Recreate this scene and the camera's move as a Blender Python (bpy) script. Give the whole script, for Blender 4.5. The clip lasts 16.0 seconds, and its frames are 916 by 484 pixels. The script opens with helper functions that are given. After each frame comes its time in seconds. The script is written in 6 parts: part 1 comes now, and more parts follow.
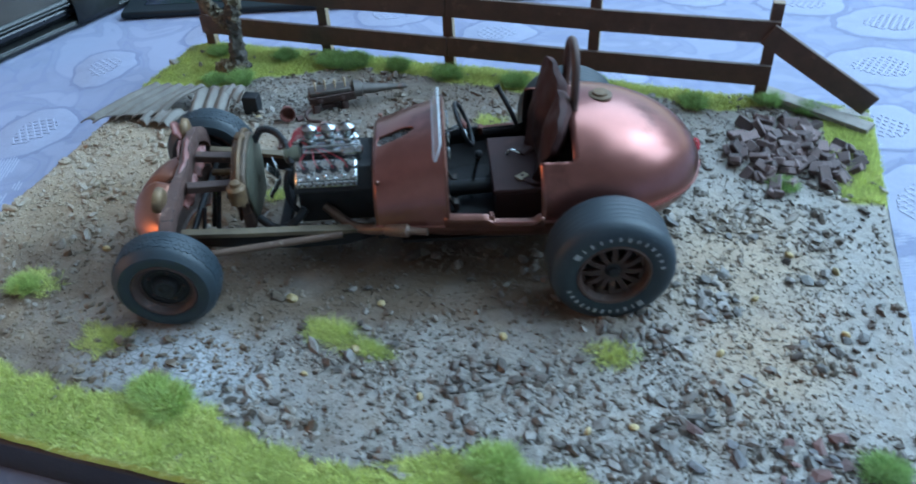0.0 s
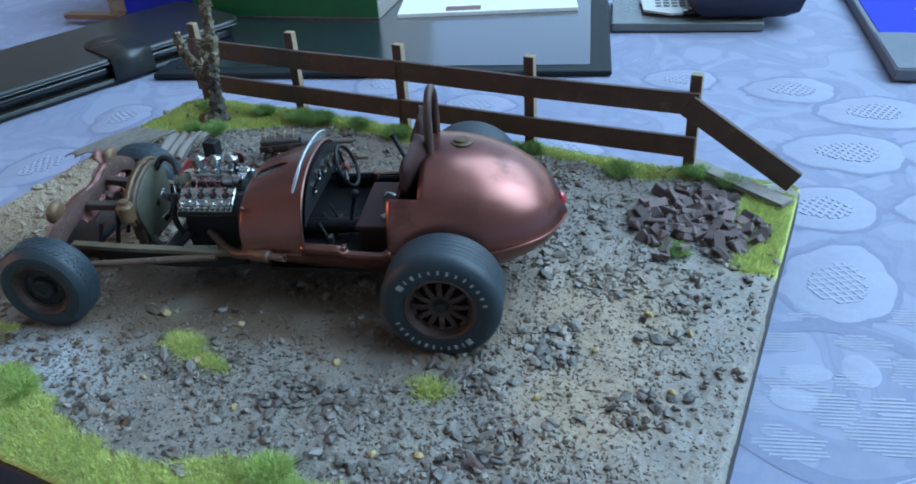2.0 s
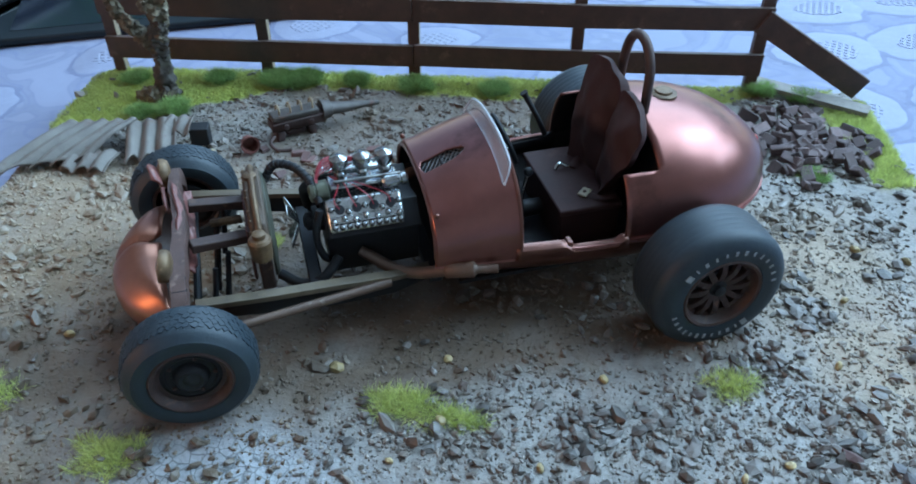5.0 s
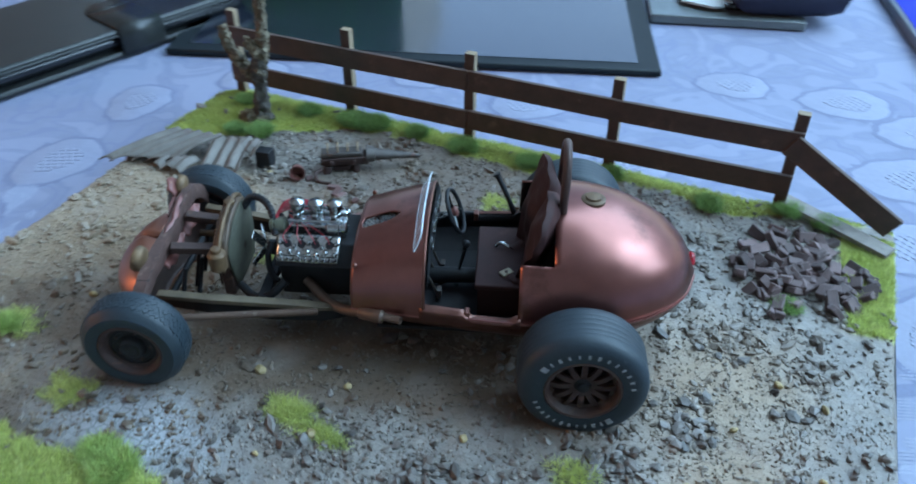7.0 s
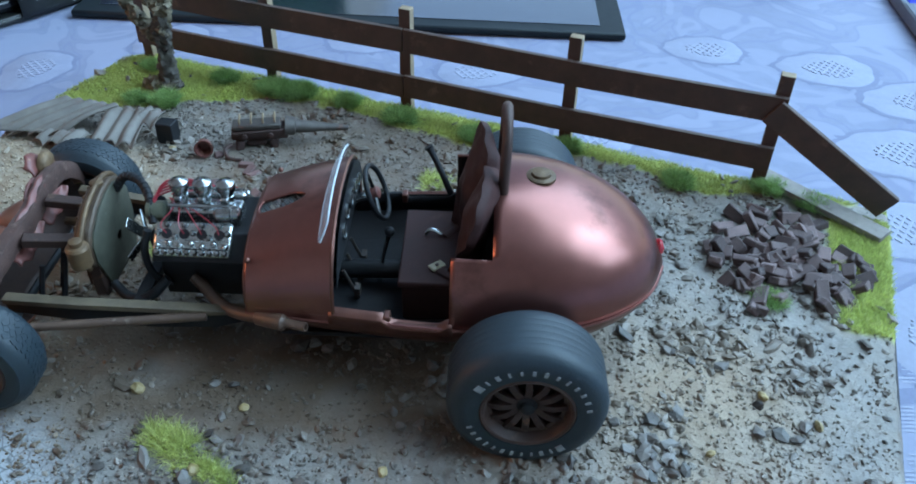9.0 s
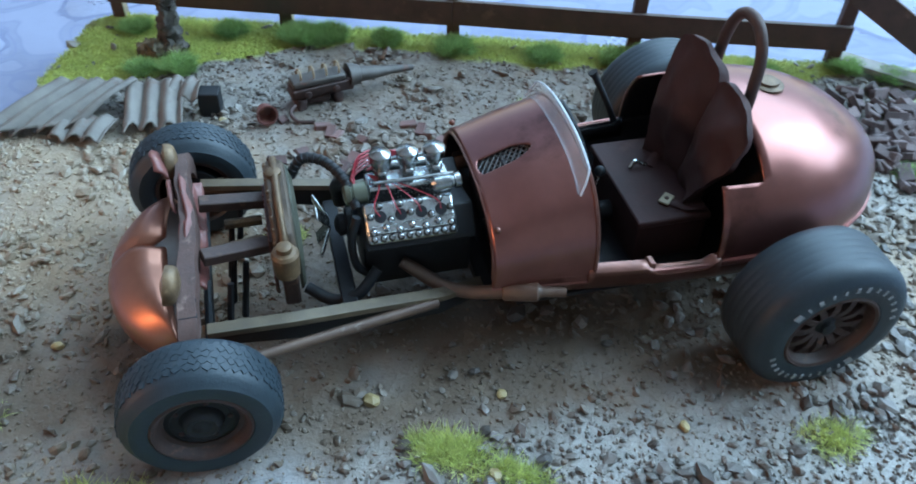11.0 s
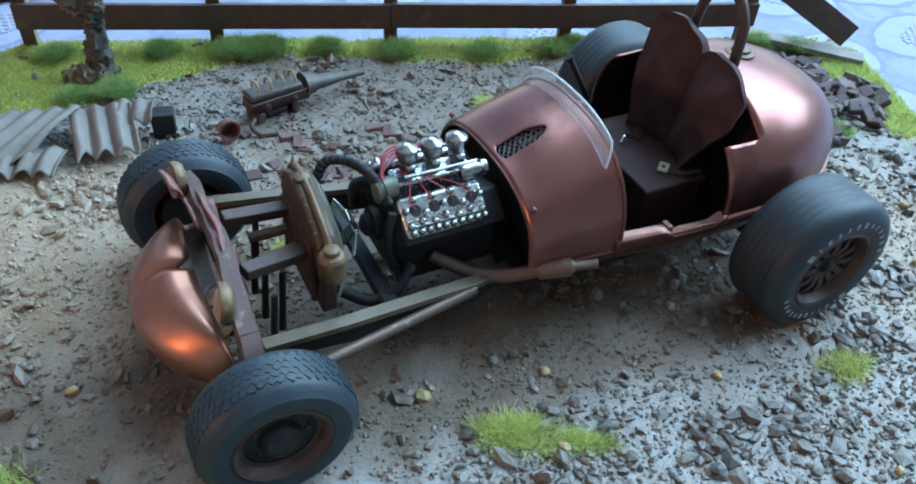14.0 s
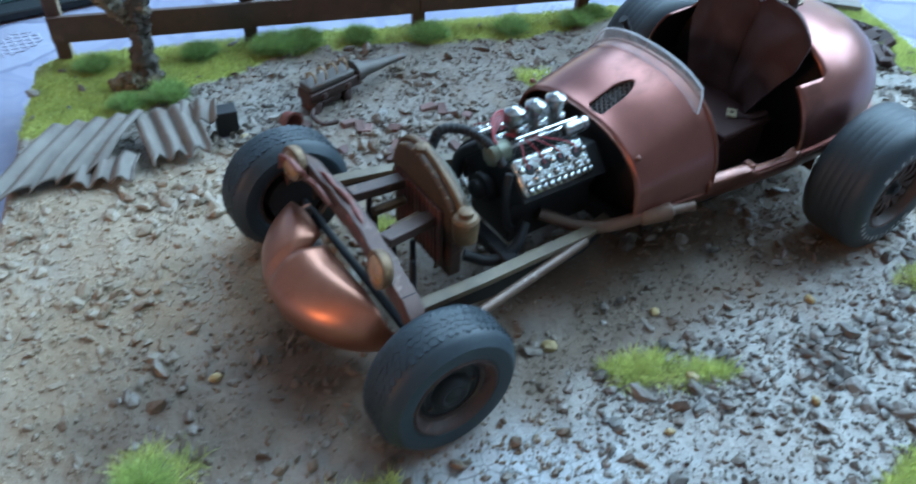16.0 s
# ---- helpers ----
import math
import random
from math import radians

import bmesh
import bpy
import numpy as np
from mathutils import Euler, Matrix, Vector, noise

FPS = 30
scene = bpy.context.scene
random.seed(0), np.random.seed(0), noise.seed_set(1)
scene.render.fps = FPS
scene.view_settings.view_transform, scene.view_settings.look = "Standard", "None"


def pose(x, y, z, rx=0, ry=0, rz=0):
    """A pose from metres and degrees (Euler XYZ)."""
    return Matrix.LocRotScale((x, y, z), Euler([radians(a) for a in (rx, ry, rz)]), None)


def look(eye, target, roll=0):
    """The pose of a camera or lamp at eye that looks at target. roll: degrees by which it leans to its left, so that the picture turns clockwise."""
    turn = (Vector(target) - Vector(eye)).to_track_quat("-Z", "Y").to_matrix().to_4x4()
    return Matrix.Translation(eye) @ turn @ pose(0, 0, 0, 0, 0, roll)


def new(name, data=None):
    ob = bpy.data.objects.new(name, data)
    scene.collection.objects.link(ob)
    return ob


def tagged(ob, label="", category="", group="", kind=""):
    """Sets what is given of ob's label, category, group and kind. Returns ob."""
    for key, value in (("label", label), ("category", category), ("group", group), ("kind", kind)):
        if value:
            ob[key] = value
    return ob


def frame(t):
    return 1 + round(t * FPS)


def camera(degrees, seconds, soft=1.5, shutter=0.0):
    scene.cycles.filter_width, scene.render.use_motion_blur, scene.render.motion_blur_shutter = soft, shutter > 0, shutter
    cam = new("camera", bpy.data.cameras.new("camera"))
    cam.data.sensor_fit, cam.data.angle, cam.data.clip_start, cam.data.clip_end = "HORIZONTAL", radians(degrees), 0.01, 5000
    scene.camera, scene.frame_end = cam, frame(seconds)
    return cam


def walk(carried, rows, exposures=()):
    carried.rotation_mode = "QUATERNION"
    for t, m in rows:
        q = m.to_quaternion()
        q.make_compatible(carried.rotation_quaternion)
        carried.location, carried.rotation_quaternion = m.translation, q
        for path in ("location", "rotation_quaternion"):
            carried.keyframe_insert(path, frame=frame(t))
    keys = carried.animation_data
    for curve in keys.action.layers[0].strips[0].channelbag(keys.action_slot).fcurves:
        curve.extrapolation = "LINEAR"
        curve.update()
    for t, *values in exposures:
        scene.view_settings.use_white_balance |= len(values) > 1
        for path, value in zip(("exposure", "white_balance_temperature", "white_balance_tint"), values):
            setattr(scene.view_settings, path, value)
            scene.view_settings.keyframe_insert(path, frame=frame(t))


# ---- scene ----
LENS = 58.79
cam = camera(LENS, 16.0, soft=1.8, shutter=0.55)
# seconds, eye in metres, yaw, pitch, roll in degrees
PATH = [
    (0, 0.06906, -0.17859, 0.15137, 17.860, -39.587, -2.962),
    (0.5, 0.10349, -0.17568, 0.14606, 23.313, -37.855, -8.282),
    (1, 0.13112, -0.17440, 0.14750, 27.189, -32.929, -5.481),
    (1.5, 0.14182, -0.16734, 0.13881, 28.200, -32.920, -3.920),
    (2, 0.14257, -0.16867, 0.13915, 27.829, -32.203, -4.181),
    (2.5, 0.12807, -0.16815, 0.13780, 26.444, -33.629, -4.293),
    (3, 0.09945, -0.15988, 0.14106, 21.194, -35.996, -2.441),
    (3.5, 0.07348, -0.16331, 0.14063, 17.496, -36.505, -0.820),
    (3.7, 0.05922, -0.16066, 0.14184, 15.382, -37.068, -1.343),
    (5.8, 0.00353, -0.15891, 0.13238, -1.803, -38.939, 3.247),
    (6, 0.00421, -0.15860, 0.13247, -2.255, -38.615, 3.575),
    (6.5, 0.02980, -0.16216, 0.14536, 5.168, -37.943, 3.834),
    (7, 0.08313, -0.15994, 0.15985, 22.471, -37.021, 0.542),
    (7.5, 0.10882, -0.14828, 0.15734, 30.160, -35.254, -3.622),
    (8, 0.08726, -0.12320, 0.14517, 22.683, -37.716, -1.389),
    (8.2, 0.08473, -0.12393, 0.14334, 21.847, -38.045, -0.045),
    (10.3, 0.03741, -0.12717, 0.13279, 12.241, -40.996, 1.462),
    (10.5, 0.02145, -0.12707, 0.13451, 9.551, -42.141, 1.281),
    (11, -0.00554, -0.12786, 0.12820, 2.560, -43.431, 2.620),
    (11.5, -0.00785, -0.13249, 0.13062, -1.539, -42.097, 3.314),
    (12, -0.03112, -0.13429, 0.12481, -6.142, -41.756, 4.695),
    (12.5, -0.03877, -0.13683, 0.12591, -8.899, -40.712, 4.723),
    (13, -0.04045, -0.13359, 0.12374, -10.655, -41.119, 5.538),
    (13.5, -0.03826, -0.13244, 0.12398, -10.366, -41.460, 4.697),
    (14, -0.03892, -0.13158, 0.12363, -11.172, -41.642, 5.020),
    (14.5, -0.05002, -0.12524, 0.12391, -12.563, -42.381, 4.130),
    (15, -0.06601, -0.11976, 0.12327, -17.523, -43.030, 4.717),
    (15.5, -0.06816, -0.12721, 0.12554, -19.155, -41.571, 4.114),
    (16, -0.07283, -0.13529, 0.12132, -16.327, -41.570, 2.587),
]
EXPOSURES = [(0.0, 0.80, 6300, 8), (0.5, 0.70, 6300, 8), (1.2, 0.58, 6280, 8), (3.5, 0.60, 6290, 9), (6.0, 0.90, 6270, 8), (6.5, 0.84, 6260, 8), (7.0, 0.68, 6270, 8), (8.0, 0.62, 6290, 8), (10.5, 0.98, 6340, 7), (12.0, 1.09, 6365, 7), (15.0, 1.08, 6360, 7), (16.0, 1.02, 6295, 7)]
walk(cam, [(t, pose(x, y, z, 90 + pitch, 0, yaw) @ pose(0, 0, 0, 0, 0, roll)) for t, x, y, z, yaw, pitch, roll in PATH], EXPOSURES)

# ---- light ----
world = bpy.data.worlds.new("world")
scene.world = world
world.use_nodes = True
sky = world.node_tree.nodes.new("ShaderNodeTexSky")
sky.sky_type = "NISHITA"
sky.sun_disc = False
sky.sun_elevation, sky.sun_rotation = radians(38), radians(200)
world.node_tree.links.new(sky.outputs[0], world.node_tree.nodes["Background"].inputs[0])
world.node_tree.nodes["Background"].inputs[1].default_value = 0.15


def area(name, m, size_x, size_y, watts, colour):
    data = bpy.data.lights.new(name, "AREA")
    data.shape, data.size, data.size_y, data.energy, data.color = "RECTANGLE", size_x, size_y, watts, colour
    ob = new(name, data)
    ob.matrix_world = m
    return ob


# daylight that enters by the two windows, and the warm bulb of the room
area("east_daylight", look((1.47, 0.34, 1.06), (0.0, 0.0, 0.0)), 1.0, 1.25, 27.0, (0.48, 0.74, 1.0))
area("north_daylight", look((0.60, 0.80, 1.15), (0.0, -0.02, 0.0)), 1.55, 1.15, 27.5, (0.48, 0.74, 1.0))
bulb = bpy.data.lights.new("room_bulb", "POINT")
bulb.energy, bulb.color, bulb.shadow_soft_size = 5.0, (1.0, 0.44, 0.18), 0.085
new("room_bulb", bulb).location = (-0.95, -0.46, 0.27)

# ---- helpers of this scene; shapes are written in millimetres ----
MM = 0.001


def material(name, a, b=None, size=5.0, rough=(0.5, 0.7), metal=0.0, bump=0.0, bump_size=1.0, coat=0.0, spots=None, spot_size=8.0, spot_cut=0.58, island=0.0, rand=0.0, spec=0.5):
    """A grained surface: two tones a and b in patches of size mm, spots of a third tone, relief of bump_size mm."""
    m = bpy.data.materials.new(name)
    m.use_nodes = True
    n, link = m.node_tree.nodes, m.node_tree.links.new
    bsdf = n["Principled BSDF"]
    coords = n.new("ShaderNodeTexCoord").outputs["Object"]

    def noise_at(mm, detail=5.0, rough_=0.6):
        t = n.new("ShaderNodeTexNoise")
        t.inputs["Scale"].default_value, t.inputs["Detail"].default_value, t.inputs["Roughness"].default_value = 1000.0 / mm, detail, rough_
        link(coords, t.inputs["Vector"])
        return t.outputs["Fac"]

    def ramp(value, lo, hi):
        r = n.new("ShaderNodeMapRange")
        r.inputs["From Min"].default_value, r.inputs["From Max"].default_value = lo, hi
        link(value, r.inputs["Value"])
        return r.outputs["Result"]

    def mix(fac, x, y, mode="MIX"):
        t = n.new("ShaderNodeMix")
        t.data_type, t.blend_type = "RGBA", mode
        for value, socket in ((fac, t.inputs["Factor"]), (x, t.inputs["A"]), (y, t.inputs["B"])):
            if isinstance(value, (int, float)):
                socket.default_value = value
            elif isinstance(value, tuple):
                socket.default_value = (*value, 1.0)
            else:
                link(value, socket)
        return t.outputs["Result"]

    big, fine = noise_at(size), noise_at(size / 6.0, 3.0)
    colour = mix(ramp(big, 0.35, 0.65), a, b or tuple(0.7 * c for c in a))
    colour = mix(0.35, colour, mix(ramp(fine, 0.3, 0.7), tuple(0.6 * c for c in a), b or a), "MIX")
    if spots:
        colour = mix(ramp(noise_at(spot_size, 6.0, 0.65), spot_cut, spot_cut + 0.12), colour, spots)
    if island or rand:
        src = n.new("ShaderNodeNewGeometry").outputs["Random Per Island"] if island else n.new("ShaderNodeObjectInfo").outputs["Random"]
        amount = island or rand
        r = n.new("ShaderNodeMapRange")
        r.inputs["To Min"].default_value, r.inputs["To Max"].default_value = 1.0 - amount, 1.0 + amount
        link(src, r.inputs["Value"])
        h = n.new("ShaderNodeHueSaturation")
        link(r.outputs["Result"], h.inputs["Value"])
        link(colour, h.inputs["Color"])
        colour = h.outputs["Color"]
    link(colour, bsdf.inputs["Base Color"])
    r = n.new("ShaderNodeMapRange")
    r.inputs["To Min"].default_value, r.inputs["To Max"].default_value = rough
    link(fine, r.inputs["Value"])
    link(r.outputs["Result"], bsdf.inputs["Roughness"])
    bsdf.inputs["Metallic"].default_value = metal
    bsdf.inputs["Coat Weight"].default_value = coat
    bsdf.inputs["Coat Roughness"].default_value = 0.15
    bsdf.inputs["Specular IOR Level"].default_value = spec
    if bump:
        b_ = n.new("ShaderNodeBump")
        b_.inputs["Strength"].default_value, b_.inputs["Distance"].default_value = bump, bump_size * 0.3 * MM
        link(noise_at(bump_size, 4.0), b_.inputs["Height"])
        link(b_.outputs["Normal"], bsdf.inputs["Normal"])
    return m


COPPER = material("copper_flake_paint", (0.275, 0.112, 0.094), (0.222, 0.088, 0.073), 16, (0.26, 0.36), 0.9, 0.04, 0.4, 0.12, (0.105, 0.042, 0.034), 22, 0.555)
# the nose's copper, lightened to paint in the warm light it reflects
COPPER_LIT = material("warm_lit_copper_paint", (0.42, 0.19, 0.128), (0.34, 0.148, 0.10), 12, (0.33, 0.43), 0.85, 0.05, 0.4, 0.1, (0.20, 0.085, 0.055), 14, 0.6)
COPPER_WORN = material("worn_copper_paint", (0.22, 0.092, 0.068), (0.14, 0.06, 0.045), 6, (0.3, 0.5), 0.75, 0.15, 0.5, 0.2, (0.11, 0.045, 0.03), 7, 0.56)
RUST = material("rusty_brown_paint", (0.080, 0.041, 0.030), (0.046, 0.027, 0.023), 4, (0.4, 0.7), 0.2, 0.5, 0.5, 0.0, (0.15, 0.08, 0.048), 4, 0.62)
RUST_RED = material("rusty_red_paint", (0.21, 0.062, 0.05), (0.12, 0.048, 0.04), 3, (0.35, 0.65), 0.1, 0.4, 0.5, 0.1, (0.30, 0.15, 0.08), 4, 0.6)
BRONZE = material("dirty_bronze", (0.175, 0.108, 0.055), (0.075, 0.047, 0.029), 2.4, (0.35, 0.6), 0.45, 0.6, 0.5, 0.0, (0.30, 0.19, 0.095), 2.2, 0.6)
DULL_BRONZE = material("dark_brown_bronze", (0.105, 0.066, 0.040), (0.058, 0.040, 0.028), 3, (0.4, 0.65), 0.35, 0.6, 0.5, 0.0, (0.17, 0.10, 0.05), 2.5, 0.62)
BRASS = material("dull_ochre_brass", (0.215, 0.132, 0.066), (0.11, 0.068, 0.038), 2.4, (0.4, 0.65), 0.35, 0.5, 0.5, 0.0, (0.33, 0.21, 0.11), 2.2, 0.6)
AXLE_PAINT = material("dusty_rust_brown_paint", (0.118, 0.064, 0.052), (0.066, 0.038, 0.032), 3.5, (0.42, 0.7), 0.1, 0.6, 0.5, 0.0, (0.19, 0.12, 0.095), 2.5, 0.6)
AMBER = material("amber_lamp_glass", (0.48, 0.28, 0.13), (0.32, 0.17, 0.08), 3, (0.15, 0.35), 0.2, 0.2, 0.5, 0.5)
SEAT = material("dark_brown_vinyl", (0.055, 0.021, 0.019), (0.036, 0.016, 0.015), 6, (0.55, 0.75), 0.0, 0.35, 0.5, 0.0, (0.075, 0.035, 0.03), 9, 0.62, spec=0.25)
DARK = material("matt_black_paint", (0.009, 0.010, 0.012), (0.017, 0.017, 0.019), 3, (0.45, 0.7), 0.1, 0.3, 0.5, spec=0.35)
FLOOR_DARK = material("dark_tub_paint", (0.015, 0.013, 0.015), (0.009, 0.009, 0.011), 5, (0.5, 0.75), 0.0, 0.3, 0.6, spec=0.3)
RUBBER = material("black_rubber", (0.015, 0.025, 0.033), (0.022, 0.034, 0.043), 5, (0.42, 0.6), 0.0, 0.4, 0.5, 0.0, (0.05, 0.056, 0.06), 4, 0.64, spec=0.42)
LETTER = material("white_tyre_print", (0.36, 0.38, 0.39), (0.20, 0.22, 0.23), 1.2, (0.6, 0.8))
CHROME = material("chrome", (0.52, 0.53, 0.53), (0.24, 0.25, 0.25), 1.6, (0.12, 0.32), 1.0, 0.35, 0.6, 0.0, (0.10, 0.095, 0.09), 1.8, 0.6)
ALUMINIUM = material("worn_aluminium", (0.60, 0.61, 0.60), (0.42, 0.43, 0.42), 2.5, (0.16, 0.34), 0.95, 0.4, 0.6, 0.0, (0.22, 0.17, 0.14), 2.0, 0.64)
WIRE_RED = material("red_wire", (0.38, 0.025, 0.04), (0.26, 0.018, 0.03), 2, (0.35, 0.5))
LENS_RED = material("red_lamp_lens", (0.45, 0.02, 0.03), (0.35, 0.015, 0.025), 2, (0.1, 0.2), 0.0, 0.0, 1.0, 0.5)
GAUGE = material("pale_dial", (0.42, 0.36, 0.24), (0.3, 0.25, 0.16), 1.0, (0.4, 0.6))
SCREEN = material("hazy_clear_windscreen", (0.62, 0.70, 0.76), (0.52, 0.60, 0.67), 6, (0.12, 0.25))
SCREEN.node_tree.nodes["Principled BSDF"].inputs["Alpha"].default_value = 0.2
OLIVE_DARK = material("dark_olive_metal", (0.10, 0.10, 0.072), (0.06, 0.06, 0.045), 3, (0.35, 0.55), 0.3, 0.3, 0.5, 0.0, (0.2, 0.2, 0.16), 2, 0.64)
HEAD_ALLOY = material("bright_cast_alloy", (0.62, 0.63, 0.62), (0.36, 0.37, 0.36), 1.8, (0.16, 0.32), 0.95, 0.5, 0.5, 0.0, (0.07, 0.065, 0.06), 1.5, 0.62)
GREEN_FAN = material("grey_olive_metal", (0.17, 0.18, 0.13), (0.10, 0.11, 0.08), 2.5, (0.25, 0.45), 0.4, 0.3, 0.5, 0.0, (0.26, 0.27, 0.22), 2, 0.62)
PIPE = material("scorched_tan_pipe", (0.155, 0.095, 0.066), (0.092, 0.057, 0.043), 4, (0.38, 0.58), 0.25, 0.3, 0.5, 0.0, (0.24, 0.18, 0.14), 4, 0.62)
RAIL_PAINT = material("dusty_olive_rail", (0.15, 0.112, 0.068), (0.085, 0.064, 0.043), 5, (0.45, 0.65), 0.1, 0.3, 0.5, 0.0, (0.2, 0.145, 0.085), 4, 0.6)
WOOD_DARK = material("dark_stained_wood", (0.092, 0.052, 0.038), (0.055, 0.033, 0.026), 5, (0.5, 0.72), 0.0, 0.5, 0.6, 0.0, (0.125, 0.078, 0.055), 6, 0.6)
PALE_WOOD = material("pale_wood", (0.34, 0.25, 0.15), (0.22, 0.16, 0.10), 3, (0.55, 0.75), 0.0, 0.3, 0.5)
PLANK = material("grey_weathered_wood", (0.28, 0.25, 0.22), (0.18, 0.155, 0.135), 4, (0.55, 0.8), 0.0, 0.5, 0.6, 0.0, (0.1, 0.08, 0.065), 4, 0.58)
BARK = material("lichened_bark", (0.12, 0.10, 0.08), (0.05, 0.043, 0.037), 3.0, (0.7, 0.9), 0.0, 1.0, 1.0, 0.0, (0.30, 0.25, 0.17), 4, 0.6)
LICHEN = material("pale_flaked_bark", (0.27, 0.215, 0.135), (0.085, 0.07, 0.05), 2.4, (0.7, 0.9), 0.0, 1.0, 1.0, 0.0, (0.48, 0.41, 0.27), 3.2, 0.6)
TIN = material("grey_zinc_sheet", (0.205, 0.178, 0.152), (0.13, 0.11, 0.094), 6, (0.5, 0.7), 0.1, 0.3, 0.8, 0.0, (0.115, 0.07, 0.052), 5, 0.6)
SCRAP = material("rusted_scrap_metal", (0.072, 0.034, 0.027), (0.040, 0.026, 0.024), 3, (0.5, 0.75), 0.25, 0.6, 0.6, 0.0, (0.16, 0.07, 0.045), 3, 0.6)
SCRAP_GREY = material("grey_scrap_metal", (0.105, 0.088, 0.076), (0.06, 0.05, 0.045), 3, (0.45, 0.7), 0.3, 0.5, 0.6, 0.0, (0.14, 0.065, 0.045), 3, 0.58)
BRICK = material("dull_purple_brick", (0.165, 0.108, 0.101), (0.105, 0.074, 0.072), 2, (0.65, 0.85), 0.0, 0.8, 0.6, 0.0, (0.26, 0.21, 0.205), 2.5, 0.6, rand=0.5)
BRICK_RED = material("red_brick_rubble", (0.165, 0.085, 0.075), (0.11, 0.065, 0.06), 2, (0.7, 0.9), 0.0, 0.5, 0.5, 0.0, (0.22, 0.19, 0.17), 3, 0.57, rand=0.4)
STONE = material("brown_grey_stone_chips", (0.155, 0.132, 0.114), (0.09, 0.078, 0.07), 1.8, (0.36, 0.58), 0.0, 0.8, 0.5, 0.0, (0.15, 0.085, 0.062), 2.5, 0.64, rand=0.5)
GRAVEL = material("brown_grey_gravel", (0.192, 0.161, 0.135), (0.11, 0.094, 0.081), 1.8, (0.28, 0.5), 0.0, 0.8, 0.5, 0.0, (0.28, 0.245, 0.20), 2.5, 0.68, island=0.5)
SAND_GRIT = material("tan_grit", (0.22, 0.19, 0.16), (0.12, 0.10, 0.085), 1.2, (0.55, 0.75), 0.0, 0.4, 0.3, island=0.75)
DARK_RUBBLE = material("dark_rubble", (0.125, 0.115, 0.118), (0.08, 0.075, 0.078), 2, (0.6, 0.8), 0.0, 0.5, 0.5, 0.0, (0.2, 0.18, 0.17), 3, 0.62, rand=0.4)
YELLOW_STONE = material("ochre_pebble", (0.46, 0.33, 0.14), (0.32, 0.24, 0.12), 1.5, (0.45, 0.65), 0.0, 0.4, 0.4, rand=0.25)
MOSS_LIGHT = material("yellow_green_flock", (0.72, 0.75, 0.28), (0.50, 0.56, 0.18), 14, (0.7, 0.9), 0.0, 0.0, 1.0, 0.0, (0.70, 0.70, 0.30), 5, 0.56, island=0.3, spec=0.3)
MOSS_OLIVE = material("olive_green_flock", (0.56, 0.57, 0.19), (0.38, 0.42, 0.13), 12, (0.7, 0.9), 0.0, 0.0, 1.0, 0.0, (0.34, 0.29, 0.16), 9, 0.6, island=0.3, spec=0.3)
MOSS_MID = material("mid_green_flock", (0.52, 0.62, 0.22), (0.36, 0.48, 0.14), 4, (0.7, 0.9), 0.0, 0.0, 1.0, 0.0, (0.62, 0.66, 0.24), 4, 0.56, island=0.4, spec=0.25)
MOSS_DARK = material("dark_green_flock", (0.36, 0.50, 0.19), (0.24, 0.38, 0.12), 4, (0.7, 0.9), 0.0, 0.0, 1.0, 0.0, (0.40, 0.50, 0.16), 4, 0.58, island=0.4, spec=0.25)
BOARD = material("black_painted_board", (0.02, 0.018, 0.018), (0.035, 0.028, 0.026), 9, (0.5, 0.7), 0.0, 0.3, 1.0)
LEATHER = material("black_leatherette", (0.020, 0.022, 0.022), (0.03, 0.031, 0.029), 14, (0.24, 0.4), 0.0, 0.35, 0.8, spec=0.35)
BEZEL = material("black_bezel_plastic", (0.012, 0.013, 0.016), (0.018, 0.019, 0.022), 20, (0.16, 0.3))
MESH_WIRE = material("dull_wire_mesh", (0.15, 0.15, 0.15), (0.08, 0.08, 0.08), 1.5, (0.6, 0.75), 0.1, spec=0.3)
CASE = material("matt_black_case", (0.012, 0.017, 0.02), (0.018, 0.023, 0.026), 20, (0.45, 0.6), spec=0.2)
GLOSS = material("dark_gloss_screen", (0.012, 0.016, 0.028), (0.016, 0.022, 0.036), 60, (0.16, 0.26), 0.0, 0.0, 1.0, 0.6, spec=1.0)
for socket, value in (("IOR", 1.9), ("Coat Weight", 1.0), ("Coat IOR", 1.8), ("Coat Roughness", 0.2)):
    GLOSS.node_tree.nodes["Principled BSDF"].inputs[socket].default_value = value
WALL = material("pale_wall_plaster", (0.60, 0.59, 0.57), (0.54, 0.53, 0.51), 400, (0.8, 0.95), 0.0, 0.2, 6)
CEILING_WHITE = material("white_ceiling_paint", (0.78, 0.78, 0.77), (0.74, 0.74, 0.73), 500, (0.85, 0.95))
FLOORING = material("brown_floor_boards", (0.24, 0.15, 0.09), (0.17, 0.105, 0.065), 90, (0.35, 0.55), 0.0, 0.2, 8)
TABLE_WOOD = material("brown_table_wood", (0.2, 0.115, 0.06), (0.13, 0.075, 0.04), 60, (0.4, 0.55), 0.0, 0.2, 6)


